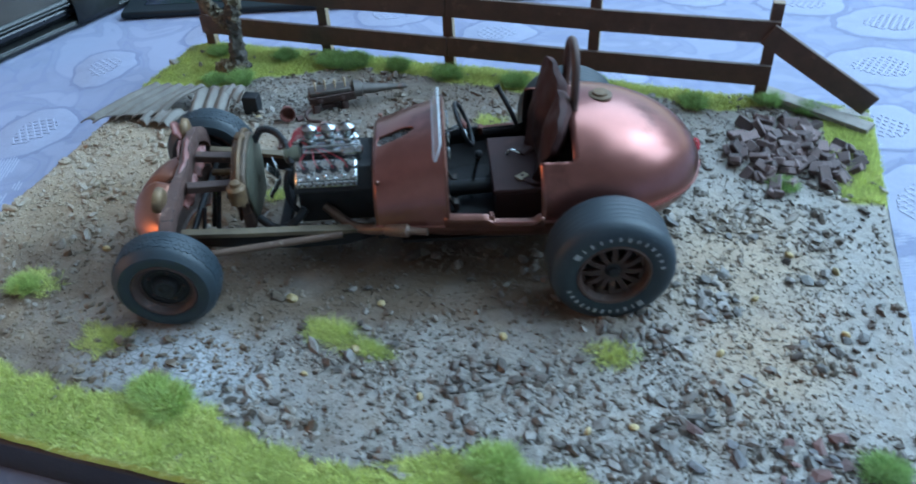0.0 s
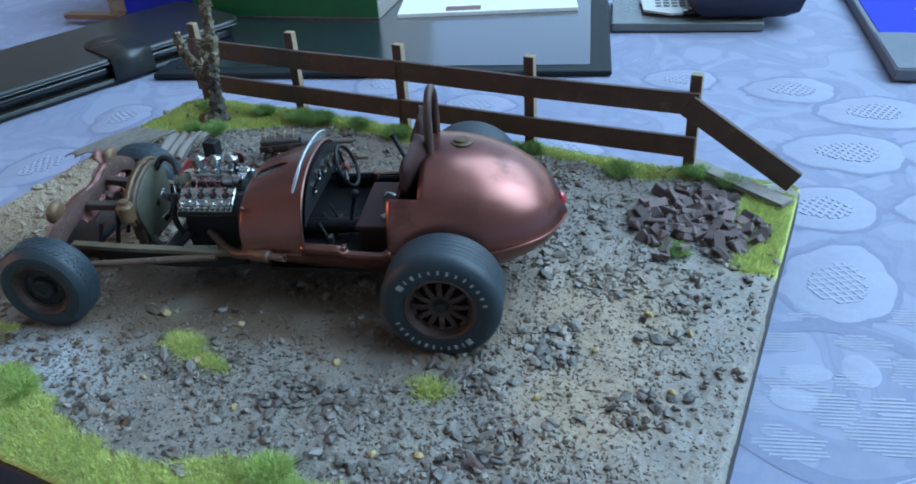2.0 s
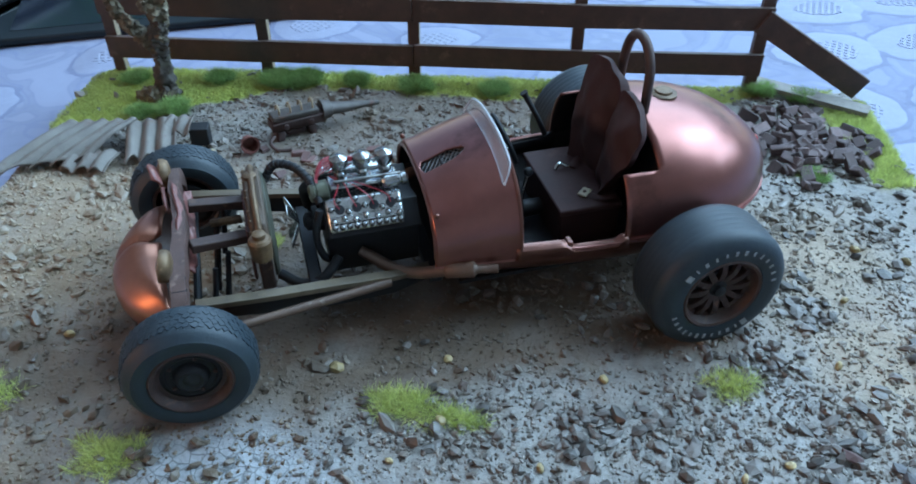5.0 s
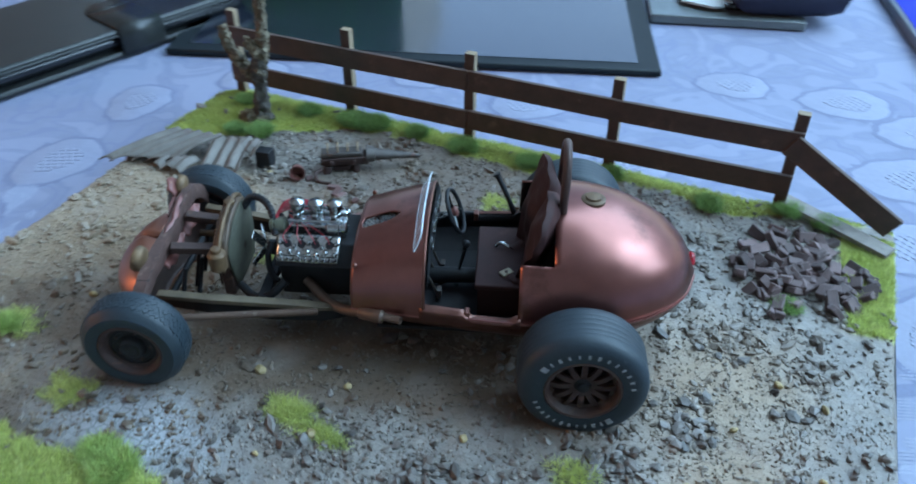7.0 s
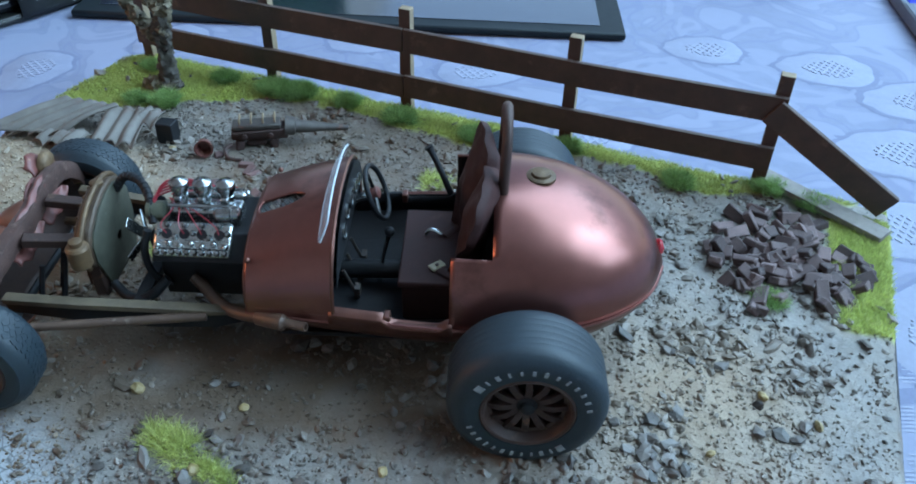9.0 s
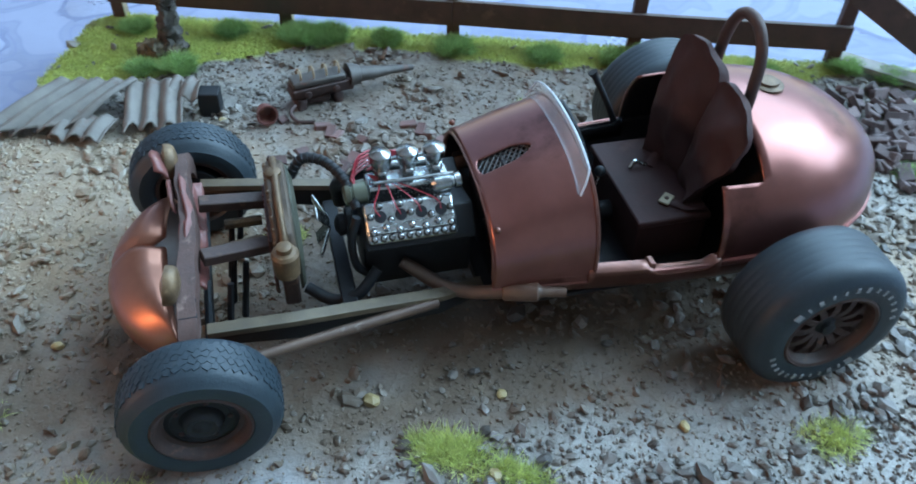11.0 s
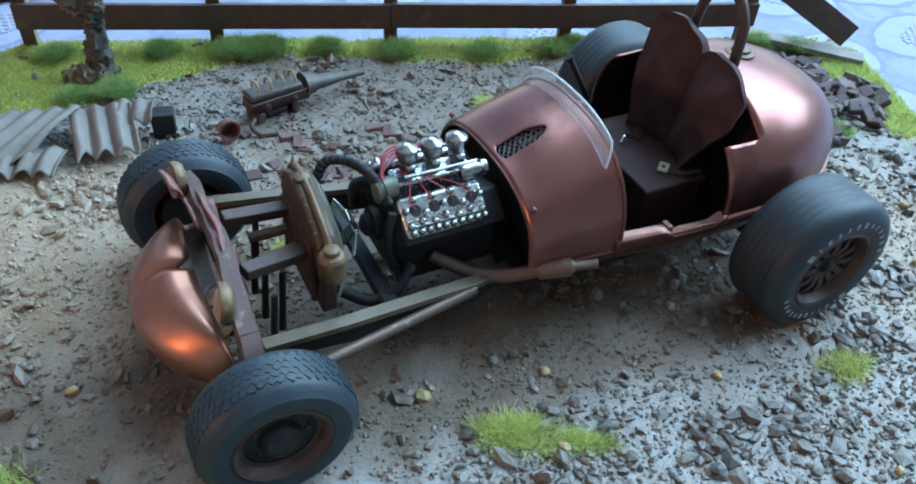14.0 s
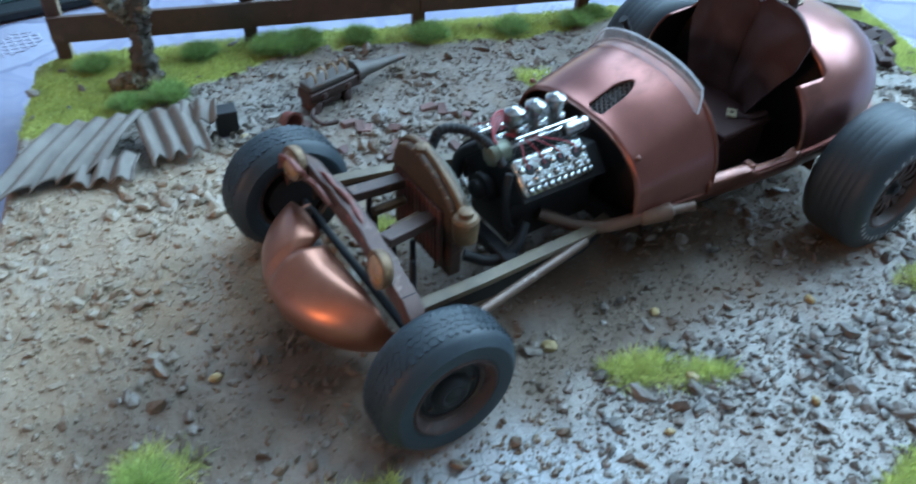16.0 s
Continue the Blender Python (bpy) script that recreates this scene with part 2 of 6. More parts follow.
def fibre(m, share):
    """Lets part of the light through thin flock fibres."""
    n, link = m.node_tree.nodes, m.node_tree.links.new
    bsdf = n["Principled BSDF"]
    thin, both = n.new("ShaderNodeBsdfTranslucent"), n.new("ShaderNodeMixShader")
    link(bsdf.inputs["Base Color"].links[0].from_socket, thin.inputs["Color"])
    both.inputs[0].default_value = share
    link(bsdf.outputs[0], both.inputs[1])
    link(thin.outputs[0], both.inputs[2])
    link(both.outputs[0], n["Material Output"].inputs["Surface"])


fibre(MOSS_LIGHT, 0.5)
fibre(MOSS_OLIVE, 0.5)
fibre(MOSS_MID, 0.45)
fibre(MOSS_DARK, 0.45)


def mesh_of(bm, name):
    me = bpy.data.meshes.new(name)
    bmesh.ops.scale(bm, vec=(MM, MM, MM), verts=bm.verts)
    bm.normal_update()
    bm.to_mesh(me)
    bm.free()
    return me


def shade(me, angle):
    """Smooth faces, with edges sharper than angle degrees kept hard."""
    me.polygons.foreach_set("use_smooth", [True] * len(me.polygons))
    me.set_sharp_from_angle(angle=radians(angle))


def part(name, bm, mat, parent=None, label="", smooth=35, bevel=0.0, thick=0.0, lining=None):
    """One mesh object from a bmesh in millimetres, under a thing or a part."""
    me = mesh_of(bm, name)
    me.materials.append(mat)
    if smooth:
        shade(me, smooth)
    ob = new(name, me)
    if parent:
        ob.parent = parent
    if thick:
        mod = ob.modifiers.new("thickness", "SOLIDIFY")
        mod.thickness, mod.offset = thick * MM, -1.0
        if lining:
            me.materials.append(lining)
            mod.material_offset = 1
    if bevel:
        mod = ob.modifiers.new("rounded", "BEVEL")
        mod.width, mod.segments, mod.limit_method, mod.angle_limit = bevel * MM, 2, "ANGLE", radians(40)
    return tagged(ob, label)


def raw(name, verts, faces, mat, parent=None, smooth=0, label=""):
    """One mesh object straight from arrays in millimetres."""
    me = bpy.data.meshes.new(name)
    v = np.asarray(verts, float) * MM
    me.from_pydata(v.tolist(), [], faces.tolist() if isinstance(faces, np.ndarray) else faces)
    me.materials.append(mat)
    if smooth:
        shade(me, smooth)
    ob = new(name, me)
    if parent:
        ob.parent = parent
    return tagged(ob, label)


def thing(name, x, y, z, turn, label, category, group="", kind=""):
    ob = new(name)
    ob.empty_display_size = 0.01
    ob.matrix_basis = pose(x * MM, y * MM, z * MM, 0, 0, turn)
    return tagged(ob, label, category, group, kind)


def box(bm, x0, x1, y0, y1, z0, z1, m=None):
    got = bmesh.ops.create_cube(bm, size=1.0)["verts"]
    t = Matrix.Translation(((x0 + x1) / 2, (y0 + y1) / 2, (z0 + z1) / 2)) @ Matrix.Diagonal((x1 - x0, y1 - y0, z1 - z0, 1))
    bmesh.ops.transform(bm, matrix=(m or Matrix()) @ t, verts=got)
    return got


def ring_frame(way):
    a = Vector(way).normalized()
    s = a.orthogonal().normalized() if abs(a.z) > 0.95 else a.cross(Vector((0, 0, 1))).normalized()
    return a, s, a.cross(s)


def lathe(bm, centre, axis, profile, seg=24, closed=False):
    """A turned body: profile rows of (distance along the axis, radius)."""
    c = Vector(centre)
    a, s, w = ring_frame(axis)
    rings = []
    for d, r in profile:
        rings.append([bm.verts.new(c + a * d + (s * math.cos(2 * math.pi * k / seg) + w * math.sin(2 * math.pi * k / seg)) * max(r, 1e-4)) for k in range(seg)])
    pairs = list(zip(rings, rings[1:])) + ([(rings[-1], rings[0])] if closed else [])
    for p, q in pairs:
        for k in range(seg):
            bm.faces.new((p[k], p[(k + 1) % seg], q[(k + 1) % seg], q[k]))
    if not closed:
        bm.faces.new(rings[0][::-1])
        bm.faces.new(rings[-1])
    return bm


def rod(bm, p, q, r, r2=None, seg=10):
    d = Vector(q) - Vector(p)
    return lathe(bm, p, d, [(0, r), (d.length, r2 or r)], seg)


def curve_points(points, steps=6):
    """A smooth way through the points (Catmull-Rom)."""
    p = [Vector(v) for v in points]
    p = [p[0] * 2 - p[1]] + p + [p[-1] * 2 - p[-2]]
    out = []
    for i in range(1, len(p) - 2):
        for k in range(steps):
            t = k / steps
            out.append(0.5 * (2 * p[i] + (p[i + 1] - p[i - 1]) * t + (2 * p[i - 1] - 5 * p[i] + 4 * p[i + 1] - p[i + 2]) * t * t + (3 * p[i] - p[i - 1] - 3 * p[i + 1] + p[i + 2]) * t ** 3))
    return out + [p[-2]]


def tube(bm, points, r, seg=8, steps=6, flat=1.0):
    """A bent pipe; r is a radius or one for each point."""
    way = curve_points(points, steps)
    n = len(way)
    radii = [r] * n if isinstance(r, (int, float)) else [float(np.interp(i, np.linspace(0, n - 1, len(r)), r)) for i in range(n)]
    side = None
    rings = []
    for i, c in enumerate(way):
        a = (way[min(i + 1, n - 1)] - way[max(i - 1, 0)]).normalized()
        side = ring_frame(a)[1] if side is None else (side - a * side.dot(a)).normalized()
        w = a.cross(side)
        rings.append([bm.verts.new(c + (side * math.cos(2 * math.pi * k / seg) + w * math.sin(2 * math.pi * k / seg) * flat) * radii[i]) for k in range(seg)])
    for p, q in zip(rings, rings[1:]):
        for k in range(seg):
            bm.faces.new((p[k], p[(k + 1) % seg], q[(k + 1) % seg], q[k]))
    bm.faces.new(rings[0][::-1])
    bm.faces.new(rings[-1])
    return bm


def loft(bm, rings, wrap=False):
    made = [[bm.verts.new(p) for p in ring] for ring in rings]
    for p, q in zip(made, made[1:]):
        n = len(p)
        for k in range(n if wrap else n - 1):
            bm.faces.new((p[k], p[(k + 1) % n], q[(k + 1) % n], q[k]))
    return made


def prism(bm, outline, z0, z1, m=None):
    """An upright slab over an outline of (x, y)."""
    m = m or Matrix()
    low = [bm.verts.new(m @ Vector((x, y, z0))) for x, y in outline]
    high = [bm.verts.new(m @ Vector((x, y, z1))) for x, y in outline]
    n = len(outline)
    for k in range(n):
        bm.faces.new((low[k], low[(k + 1) % n], high[(k + 1) % n], high[k]))
    bm.faces.new(high)
    bm.faces.new(low[::-1])


def rock_mesh(name, seed, mat, level=1, flat=0.7, rough=0.35):
    """An angular stone about 1 mm across, on its underside."""
    bm = bmesh.new()
    bmesh.ops.create_icosphere(bm, subdivisions=level, radius=0.5)
    r = random.Random(seed)
    for v in bm.verts:
        v.co *= 1 + r.uniform(-rough, rough)
        v.co.z *= flat
    me = mesh_of(bm, name)
    me.materials.append(mat)
    return me

# ---- the room and the table ----
TABLE_Z = -15.0
FLOOR_Z, CEIL_Z = -770.0, 1750.0
X0, X1, Y0, Y1 = -2300.0, 1400.0, -2000.0, 740.0
WIN_Y0, WIN_Y1, WIN_Z0, WIN_Z1 = -120.0, 690.0, 420.0, 1700.0
NW_X0, NW_X1, NW_Z0, NW_Z1 = -900.0, 1340.0, -60.0, 1700.0


def slab(name, mat, label, *boxes):
    bm = bmesh.new()
    for b in boxes:
        box(bm, *b)
    return tagged(part(name, bm, mat, smooth=0), label, kind="structure")


slab("floor", FLOORING, "brown boarded room floor", (X0, X1, Y0, Y1, FLOOR_Z - 100, FLOOR_Z))
slab("ceiling", CEILING_WHITE, "plain white ceiling", (X0, X1, Y0, Y1, CEIL_Z, CEIL_Z + 100))
slab("wall_west", WALL, "plain pale wall", (X0 - 100, X0, Y0, Y1, FLOOR_Z, CEIL_Z))
slab("wall_south", WALL, "plain pale wall", (X0 - 100, X1 + 160, Y0 - 100, Y0, FLOOR_Z, CEIL_Z))
slab("wall_north", WALL, "plain pale wall with a wide window opening",
     (X0 - 100, NW_X0, Y1, Y1 + 160, FLOOR_Z, CEIL_Z), (NW_X1, X1 + 160, Y1, Y1 + 160, FLOOR_Z, CEIL_Z),
     (NW_X0, NW_X1, Y1, Y1 + 160, FLOOR_Z, NW_Z0), (NW_X0, NW_X1, Y1, Y1 + 160, NW_Z1, CEIL_Z))
slab("wall_east", WALL, "plain pale wall with a window opening",
     (X1, X1 + 160, Y0, WIN_Y0, FLOOR_Z, CEIL_Z), (X1, X1 + 160, WIN_Y1, Y1, FLOOR_Z, CEIL_Z),
     (X1, X1 + 160, WIN_Y0, WIN_Y1, FLOOR_Z, WIN_Z0), (X1, X1 + 160, WIN_Y0, WIN_Y1, WIN_Z1, CEIL_Z))
bm = bmesh.new()
for b in ((WIN_Y0, WIN_Y0 + 50, WIN_Z0, WIN_Z1), (WIN_Y1 - 50, WIN_Y1, WIN_Z0, WIN_Z1), (WIN_Y0 + 50, WIN_Y1 - 50, WIN_Z0, WIN_Z0 + 50), (WIN_Y0 + 50, WIN_Y1 - 50, WIN_Z1 - 50, WIN_Z1)):
    box(bm, X1 + 110, X1 + 150, *b)
tagged(part("window_1", bm, CEILING_WHITE, smooth=0), "white window frame in the wall", kind="structure")
bm = bmesh.new()
for b in ((NW_X0, NW_X0 + 50, NW_Z0, NW_Z1), (NW_X1 - 50, NW_X1, NW_Z0, NW_Z1), (NW_X0 + 50, NW_X1 - 50, NW_Z0, NW_Z0 + 50), (NW_X0 + 50, NW_X1 - 50, NW_Z1 - 50, NW_Z1)):
    box(bm, b[0], b[1], Y1 + 110, Y1 + 150, b[2], b[3])
tagged(part("window_2", bm, CEILING_WHITE, smooth=0), "white window frame in the wall", kind="structure")

table = thing("table", 0, 60, 0, 0, "large wooden table under a white damask cloth", "table")
bm = bmesh.new()
box(bm, -800, 700, -420, 640, TABLE_Z - 33, TABLE_Z - 3)
part("tabletop", bm, TABLE_WOOD, table)
for x in (-740, 640):
    for y in (-360, 580):
        bm = bmesh.new()
        box(bm, x - 35, x + 35, y - 35, y + 35, FLOOR_Z, TABLE_Z - 33)
        part("leg", bm, TABLE_WOOD, table)

# the cloth: fine weave, satin flowers with hatched hearts
CLOTH = material("white_damask_cotton", (0.241, 0.257, 0.351), (0.219, 0.234, 0.325), 40, (0.6, 0.8), 0.0, 0.35, 0.9, spec=0.3)
SATIN = material("white_satin_weave", (0.282, 0.297, 0.392), (0.256, 0.271, 0.364), 14, (0.45, 0.62), 0.0, 0.3, 0.8, spec=0.4)
STITCH = material("grey_hatched_weave", (0.201, 0.216, 0.310), (0.181, 0.196, 0.290), 8, (0.6, 0.8), 0.0, 0.3, 0.6, spec=0.3)
THREAD = material("raised_white_thread", (0.330, 0.347, 0.441), (0.282, 0.298, 0.392), 3, (0.45, 0.6), 0.0, 0.2, 0.5, spec=0.4)


def damask(m):
    """Tone-on-tone leaves: winding contours and satin fields woven into the cloth."""
    n, link = m.node_tree.nodes, m.node_tree.links.new
    bsdf = n["Principled BSDF"]
    colour = bsdf.inputs["Base Color"].links[0].from_socket
    field = n.new("ShaderNodeTexNoise")
    for socket, value in (("Scale", 24.0), ("Detail", 1.6), ("Roughness", 0.45), ("Distortion", 1.4)):
        field.inputs[socket].default_value = value
    link(n.new("ShaderNodeTexCoord").outputs["Object"], field.inputs["Vector"])
    for middle, width, tone, amount in ((0.47, 0.016, (0.19, 0.204, 0.302, 1), 0.7), (0.56, 0.012, (0.19, 0.204, 0.302, 1), 0.5), (0.64, 0.07, (0.282, 0.298, 0.396, 1), 0.45), (0.36, 0.05, (0.282, 0.298, 0.396, 1), 0.4)):
        gap = n.new("ShaderNodeMath")
        gap.operation = "SUBTRACT"
        gap.inputs[1].default_value = middle
        size = n.new("ShaderNodeMath")
        size.operation = "ABSOLUTE"
        fade = n.new("ShaderNodeMapRange")
        fade.inputs["From Min"].default_value, fade.inputs["From Max"].default_value = width * 0.75, width
        fade.inputs["To Min"].default_value, fade.inputs["To Max"].default_value = amount, 0.0
        mix = n.new("ShaderNodeMix")
        mix.data_type = "RGBA"
        mix.inputs["B"].default_value = tone
        link(field.outputs["Fac"], gap.inputs[0])
        link(gap.outputs[0], size.inputs[0])
        link(size.outputs[0], fade.inputs["Value"])
        link(fade.outputs["Result"], mix.inputs["Factor"])
        link(colour, mix.inputs["A"])
        colour = mix.outputs["Result"]
    link(colour, bsdf.inputs["Base Color"])


damask(CLOTH)
cloth = thing("tablecloth", 0, 60, TABLE_Z, 0, "white damask tablecloth with woven flowers on the table", "tablecloth")
nx, ny = 200, 150
gx, gy = np.meshgrid(np.linspace(-830, 730, nx), np.linspace(-450, 670, ny))
gz = np.array([[0.6 * noise.noise((x / 90, y / 90, 3)) for x in gx[0]] for y in gy[:, 0]])
edge = np.maximum.reduce([-(gx + 800), gx - 700, -(gy + 420), gy - 640, 0 * gx])
gz = gz * (edge <= 0) - 0.8 - np.where(edge > 0, 8 + edge * 6.0, 0)
idx = np.arange(nx * ny).reshape(ny, nx)
quads = np.stack([idx[:-1, :-1], idx[:-1, 1:], idx[1:, 1:], idx[1:, :-1]], -1).reshape(-1, 4)
raw("sheet", np.stack([gx, gy, gz], -1).reshape(-1, 3), quads, CLOTH, cloth, smooth=60)


def cloth_z(x, y):
    return 0.6 * noise.noise((x / 90, y / 90, 3)) - 0.8


def weave(x, y, turn, size):
    """Places the points of a motif on the cloth."""
    c, s = math.cos(radians(turn)), math.sin(radians(turn))

    def place(a, b, h):
        px, py = x + (a * c - b * s) * size, y - 60 + (a * s + b * c) * size
        return (px, py, cloth_z(px, py) + h)
    return place


def patch(bm, place, rim, h):
    """A low flat pad with a sloping rim."""
    n = len(rim)
    ca, cb = sum(a for a, _ in rim) / n, sum(b for _, b in rim) / n
    mid = bm.verts.new(place(ca, cb, h))
    inner = [bm.verts.new(place(ca + (a - ca) * 0.94, cb + (b - cb) * 0.94, h)) for a, b in rim]
    outer = [bm.verts.new(place(a, b, 0.1)) for a, b in rim]
    for k in range(n):
        q = (k + 1) % n
        bm.faces.new((mid, inner[k], inner[q]))
        bm.faces.new((inner[k], outer[k], outer[q], inner[q]))


def flower(x, y, turn, size, seed):
    """A scalloped satin petal, its heart a lattice of raised stitches."""
    r = random.Random(seed)
    place = weave(x, y, turn, size)
    rim = []
    for k in range(72):
        t = 2 * math.pi * k / 72
        scallop = 1 + 0.045 * abs(math.sin(t * 4.5 + seed)) + 0.10 * noise.noise((math.cos(t) * 2, math.sin(t) * 2, seed))
        wide = 0.74 * (1 + 0.25 * math.cos(t))
        rim.append((math.cos(t) * scallop, math.sin(t) * wide * scallop))
    bm = bmesh.new()
    leaf = []
    for k, (a, b) in enumerate(rim):
        spike = 1.07 + 0.13 * abs(noise.noise((a * 2.2, b * 2.2, seed + 3))) + (0.16 * r.random() if k % 7 == 0 else 0.0)
        leaf.append((a * spike, b * spike))
    patch(bm, place, leaf, 0.2)
    contour = part("woven_contour", bm, STITCH, cloth, smooth=50)
    bm = bmesh.new()
    patch(bm, place, rim, 0.38)
    petal = part("woven_flower", bm, SATIN, contour, smooth=50)
    bm = bmesh.new()
    step = 3.3 / size
    for slope in (0.75, -0.75):
        for i in range(-16, 17):
            cord = []
            for q in range(-30, 31):
                b = q / 30 * 0.5
                a = 0.06 + i * step + b * slope
                if ((a - 0.06) / 0.54) ** 2 + (b / (0.38 * (1 + 0.6 * (a - 0.06)))) ** 2 < 1:
                    cord.append(place(a, b, 0.5))
            if len(cord) > 3:
                tube(bm, [cord[0], cord[len(cord) // 2], cord[-1]], 0.6, 5, 1, 0.35)
    tagged(part("stitches", bm, THREAD, petal, smooth=0), kind="stuff")


def striped_patch(place, ca, cb, ra, rb, lean, parent):
    bm = bmesh.new()
    n = max(3, int(2 * rb * 30 / 1.15))
    for k in range(n):
        b = -rb + (k + 0.5) * 2 * rb / n
        half = ra * math.sqrt(max(0.0, 1 - (b / rb) ** 2)) * (0.9 + 0.7 * noise.noise((b * 9, ca * 5, cb * 5)))
        w = rb / n * 0.42
        if half < 0.03:
            continue
        push = 0.35 * ra * noise.noise((b * 7, cb * 4, ca * 4 + 9))
        a0, a1 = ca - half + lean * b + push, ca + half + lean * b + push
        q = [bm.verts.new(place(a, cb + b + o, h)) for a, o, h in ((a0, -w, 0.14), (a1, -w, 0.14), (a1, w, 0.24), (a0, w, 0.24))]
        bm.faces.new(q)
    tagged(part("striped_weave", bm, THREAD, parent, smooth=0), kind="stuff")


def medallion(x, y, turn, size):
    """A round garland: a raised ring with patches of striped weave inside and out."""
    place = weave(x, y, turn, size)
    bm = bmesh.new()
    inner, outer = [], []
    for k in range(73):
        t = radians(5 * k)
        wob = 0.05 * noise.noise((math.cos(t) * 2, math.sin(t) * 2, size))
        inner.append(place(math.cos(t) * (0.9 + wob), math.sin(t) * (0.9 + wob), 0.12))
        outer.append(place(math.cos(t) * (1.06 + wob), math.sin(t) * (1.06 + wob), 0.12))
    loft(bm, [inner, outer])
    ring_ob = part("woven_ring", bm, STITCH, cloth, smooth=60)
    r = random.Random(int(size * 7 + x))
    rows = [(0.1, 1.2, 0.5, 0.11, 0), (-0.3, 0.72, 0.3, 0.14, 0), (0.42, 0.74, 0.25, 0.12, 0.2), (-0.7, 0.1, 0.16, 0.34, 0), (0.35, -0.42, 0.36, 0.24, 0.3), (-0.1, -0.2, 0.2, 0.16, 0), (0.72, 0.3, 0.16, 0.24, 0), (-0.5, -0.55, 0.28, 0.2, -0.4), (-1.25, -0.2, 0.14, 0.4, 0), (-0.5, -1.2, 0.6, 0.14, 0), (0.9, -0.95, 0.4, 0.2, 0), (1.3, 0.1, 0.18, 0.45, 0)]
    for _ in range(14):
        t, d = r.uniform(0, 2 * math.pi), r.choice((r.uniform(0.1, 0.7), r.uniform(1.25, 1.5)))
        rows.append((d * math.cos(t), d * math.sin(t), r.uniform(0.1, 0.26), r.uniform(0.05, 0.14), r.uniform(-0.4, 0.4)))
    for ca, cb, ra, rb, lean in rows:
        striped_patch(place, ca, cb, ra, rb, lean, ring_ob)
    for ca, cb, ra, rb in ((-0.15, 0.3, 0.2, 0.12), (0.3, 0.35, 0.16, 0.22), (-0.35, -0.05, 0.2, 0.14)):
        bm = bmesh.new()
        patch(bm, place, [(ca + ra * math.cos(t), cb + rb * math.sin(t)) for t in np.linspace(0, 2 * math.pi, 24, endpoint=False)], 0.16)
        part("woven_leaf", bm, SATIN, ring_ob, smooth=50)


for k, (x, y, turn, size) in enumerate(((152, 70, 262, 22), (141, 114, 20, 20), (146, 164, 15, 23), (154, 209, 20, 22), (118, 226, 18, 20), (67, 224, 15, 17), (-16, 165, 195, 17), (-183, 95, 100, 17), (196, 222, 25, 24), (190, 175, 15, 24), (188, 128, 20, 22), (-178, 40, 80, 19), (40, 132, 185, 15),
                                        (-72, 176, 190, 18), (-150, 140, 60, 17), (172, -45, 250, 22), (-165, -30, 100, 22), (-90, -130, 180, 22), (215, 70, 280, 24), (240, 265, 15, 24), (20, -135, 190, 22))):
    flower(x, y, turn, size, k)
medallion(155, 14, 18, 31)
medallion(-190, -15, 110, 28)
medallion(205, 15, 40, 28)
medallion(-60, -155, 10, 28)

# ---- things on the table behind the base ----


def tablet():
    t = thing("tablet", 34, 217.5, TABLE_Z, 17.6, "flat tablet with black bezel and glossy dark screen on the cloth", "tablet")
    bm = bmesh.new()
    box(bm, -250, 0, 0, 172, 0, 3.2)
    part("case", bm, CASE, t, bevel=0.9)
    bm = bmesh.new()
    box(bm, -240, -11, 8, 163, 3.2, 3.5)
    part("screen", bm, GLOSS, t, "glossy dark screen glass")
    return t


def phone_case():
    t = thing("phone_case", -194, 214, TABLE_Z, 72.5, "closed black leather flip phone case with a strap", "phone case")

    def leaf(name, z0, z1, inset, mat=LEATHER):
        bm = bmesh.new()
        rad, x0, x1, y0, y1 = 11, -166 + inset, -inset, inset, 74 - inset * 0.4
        out = []
        for cx, cy, a0 in ((x1 - rad, y0 + rad, -90), (x1 - rad, y1 - rad, 0), (x0 + rad, y1 - rad, 90), (x0 + rad, y0 + rad, 180)):
            out += [(cx + rad * math.cos(radians(a0 + k * 15)), cy + rad * math.sin(radians(a0 + k * 15))) for k in range(7)]
        prism(bm, out, z0, z1)
        return part(name, bm, mat, t, bevel=3.2 if name == "phone" else 1.3)
    leaf("back_cover", 0, 3.2, 0)
    leaf("phone", 3.2, 11.5, 3.5, BEZEL)
    leaf("front_cover", 11.5, 14.5, 0.5)
    bm = bmesh.new()
    rows = [(-1.2, 1), (-2.0, 4), (-2.0, 11), (-1.0, 15.4), (4, 15.9), (18, 15.9), (27, 15.7)]
    rings = [[(x, y, z) for x in (-88, -64)] for y, z in rows]
    loft(bm, rings)
    cx = -76
    rim = [(cx + 12 * math.cos(radians(a)), 27 + 12 * math.sin(radians(a)), 15.7) for a in range(0, 181, 15)]
    bm.faces.new([bm.verts.new(p) for p in rim])
    part("strap", bm, LEATHER, t, "curled leather closing strap", thick=1.4)
    bm = bmesh.new()
    for z in (3.0, 12.0):
        tube(bm, [(-160, 0.2, z), (-100, 0.2, z), (-40, 0.2, z), (-6, 0.2, z)], 0.45, 6, 2)
    part("piping", bm, LEATHER, t)
    return t


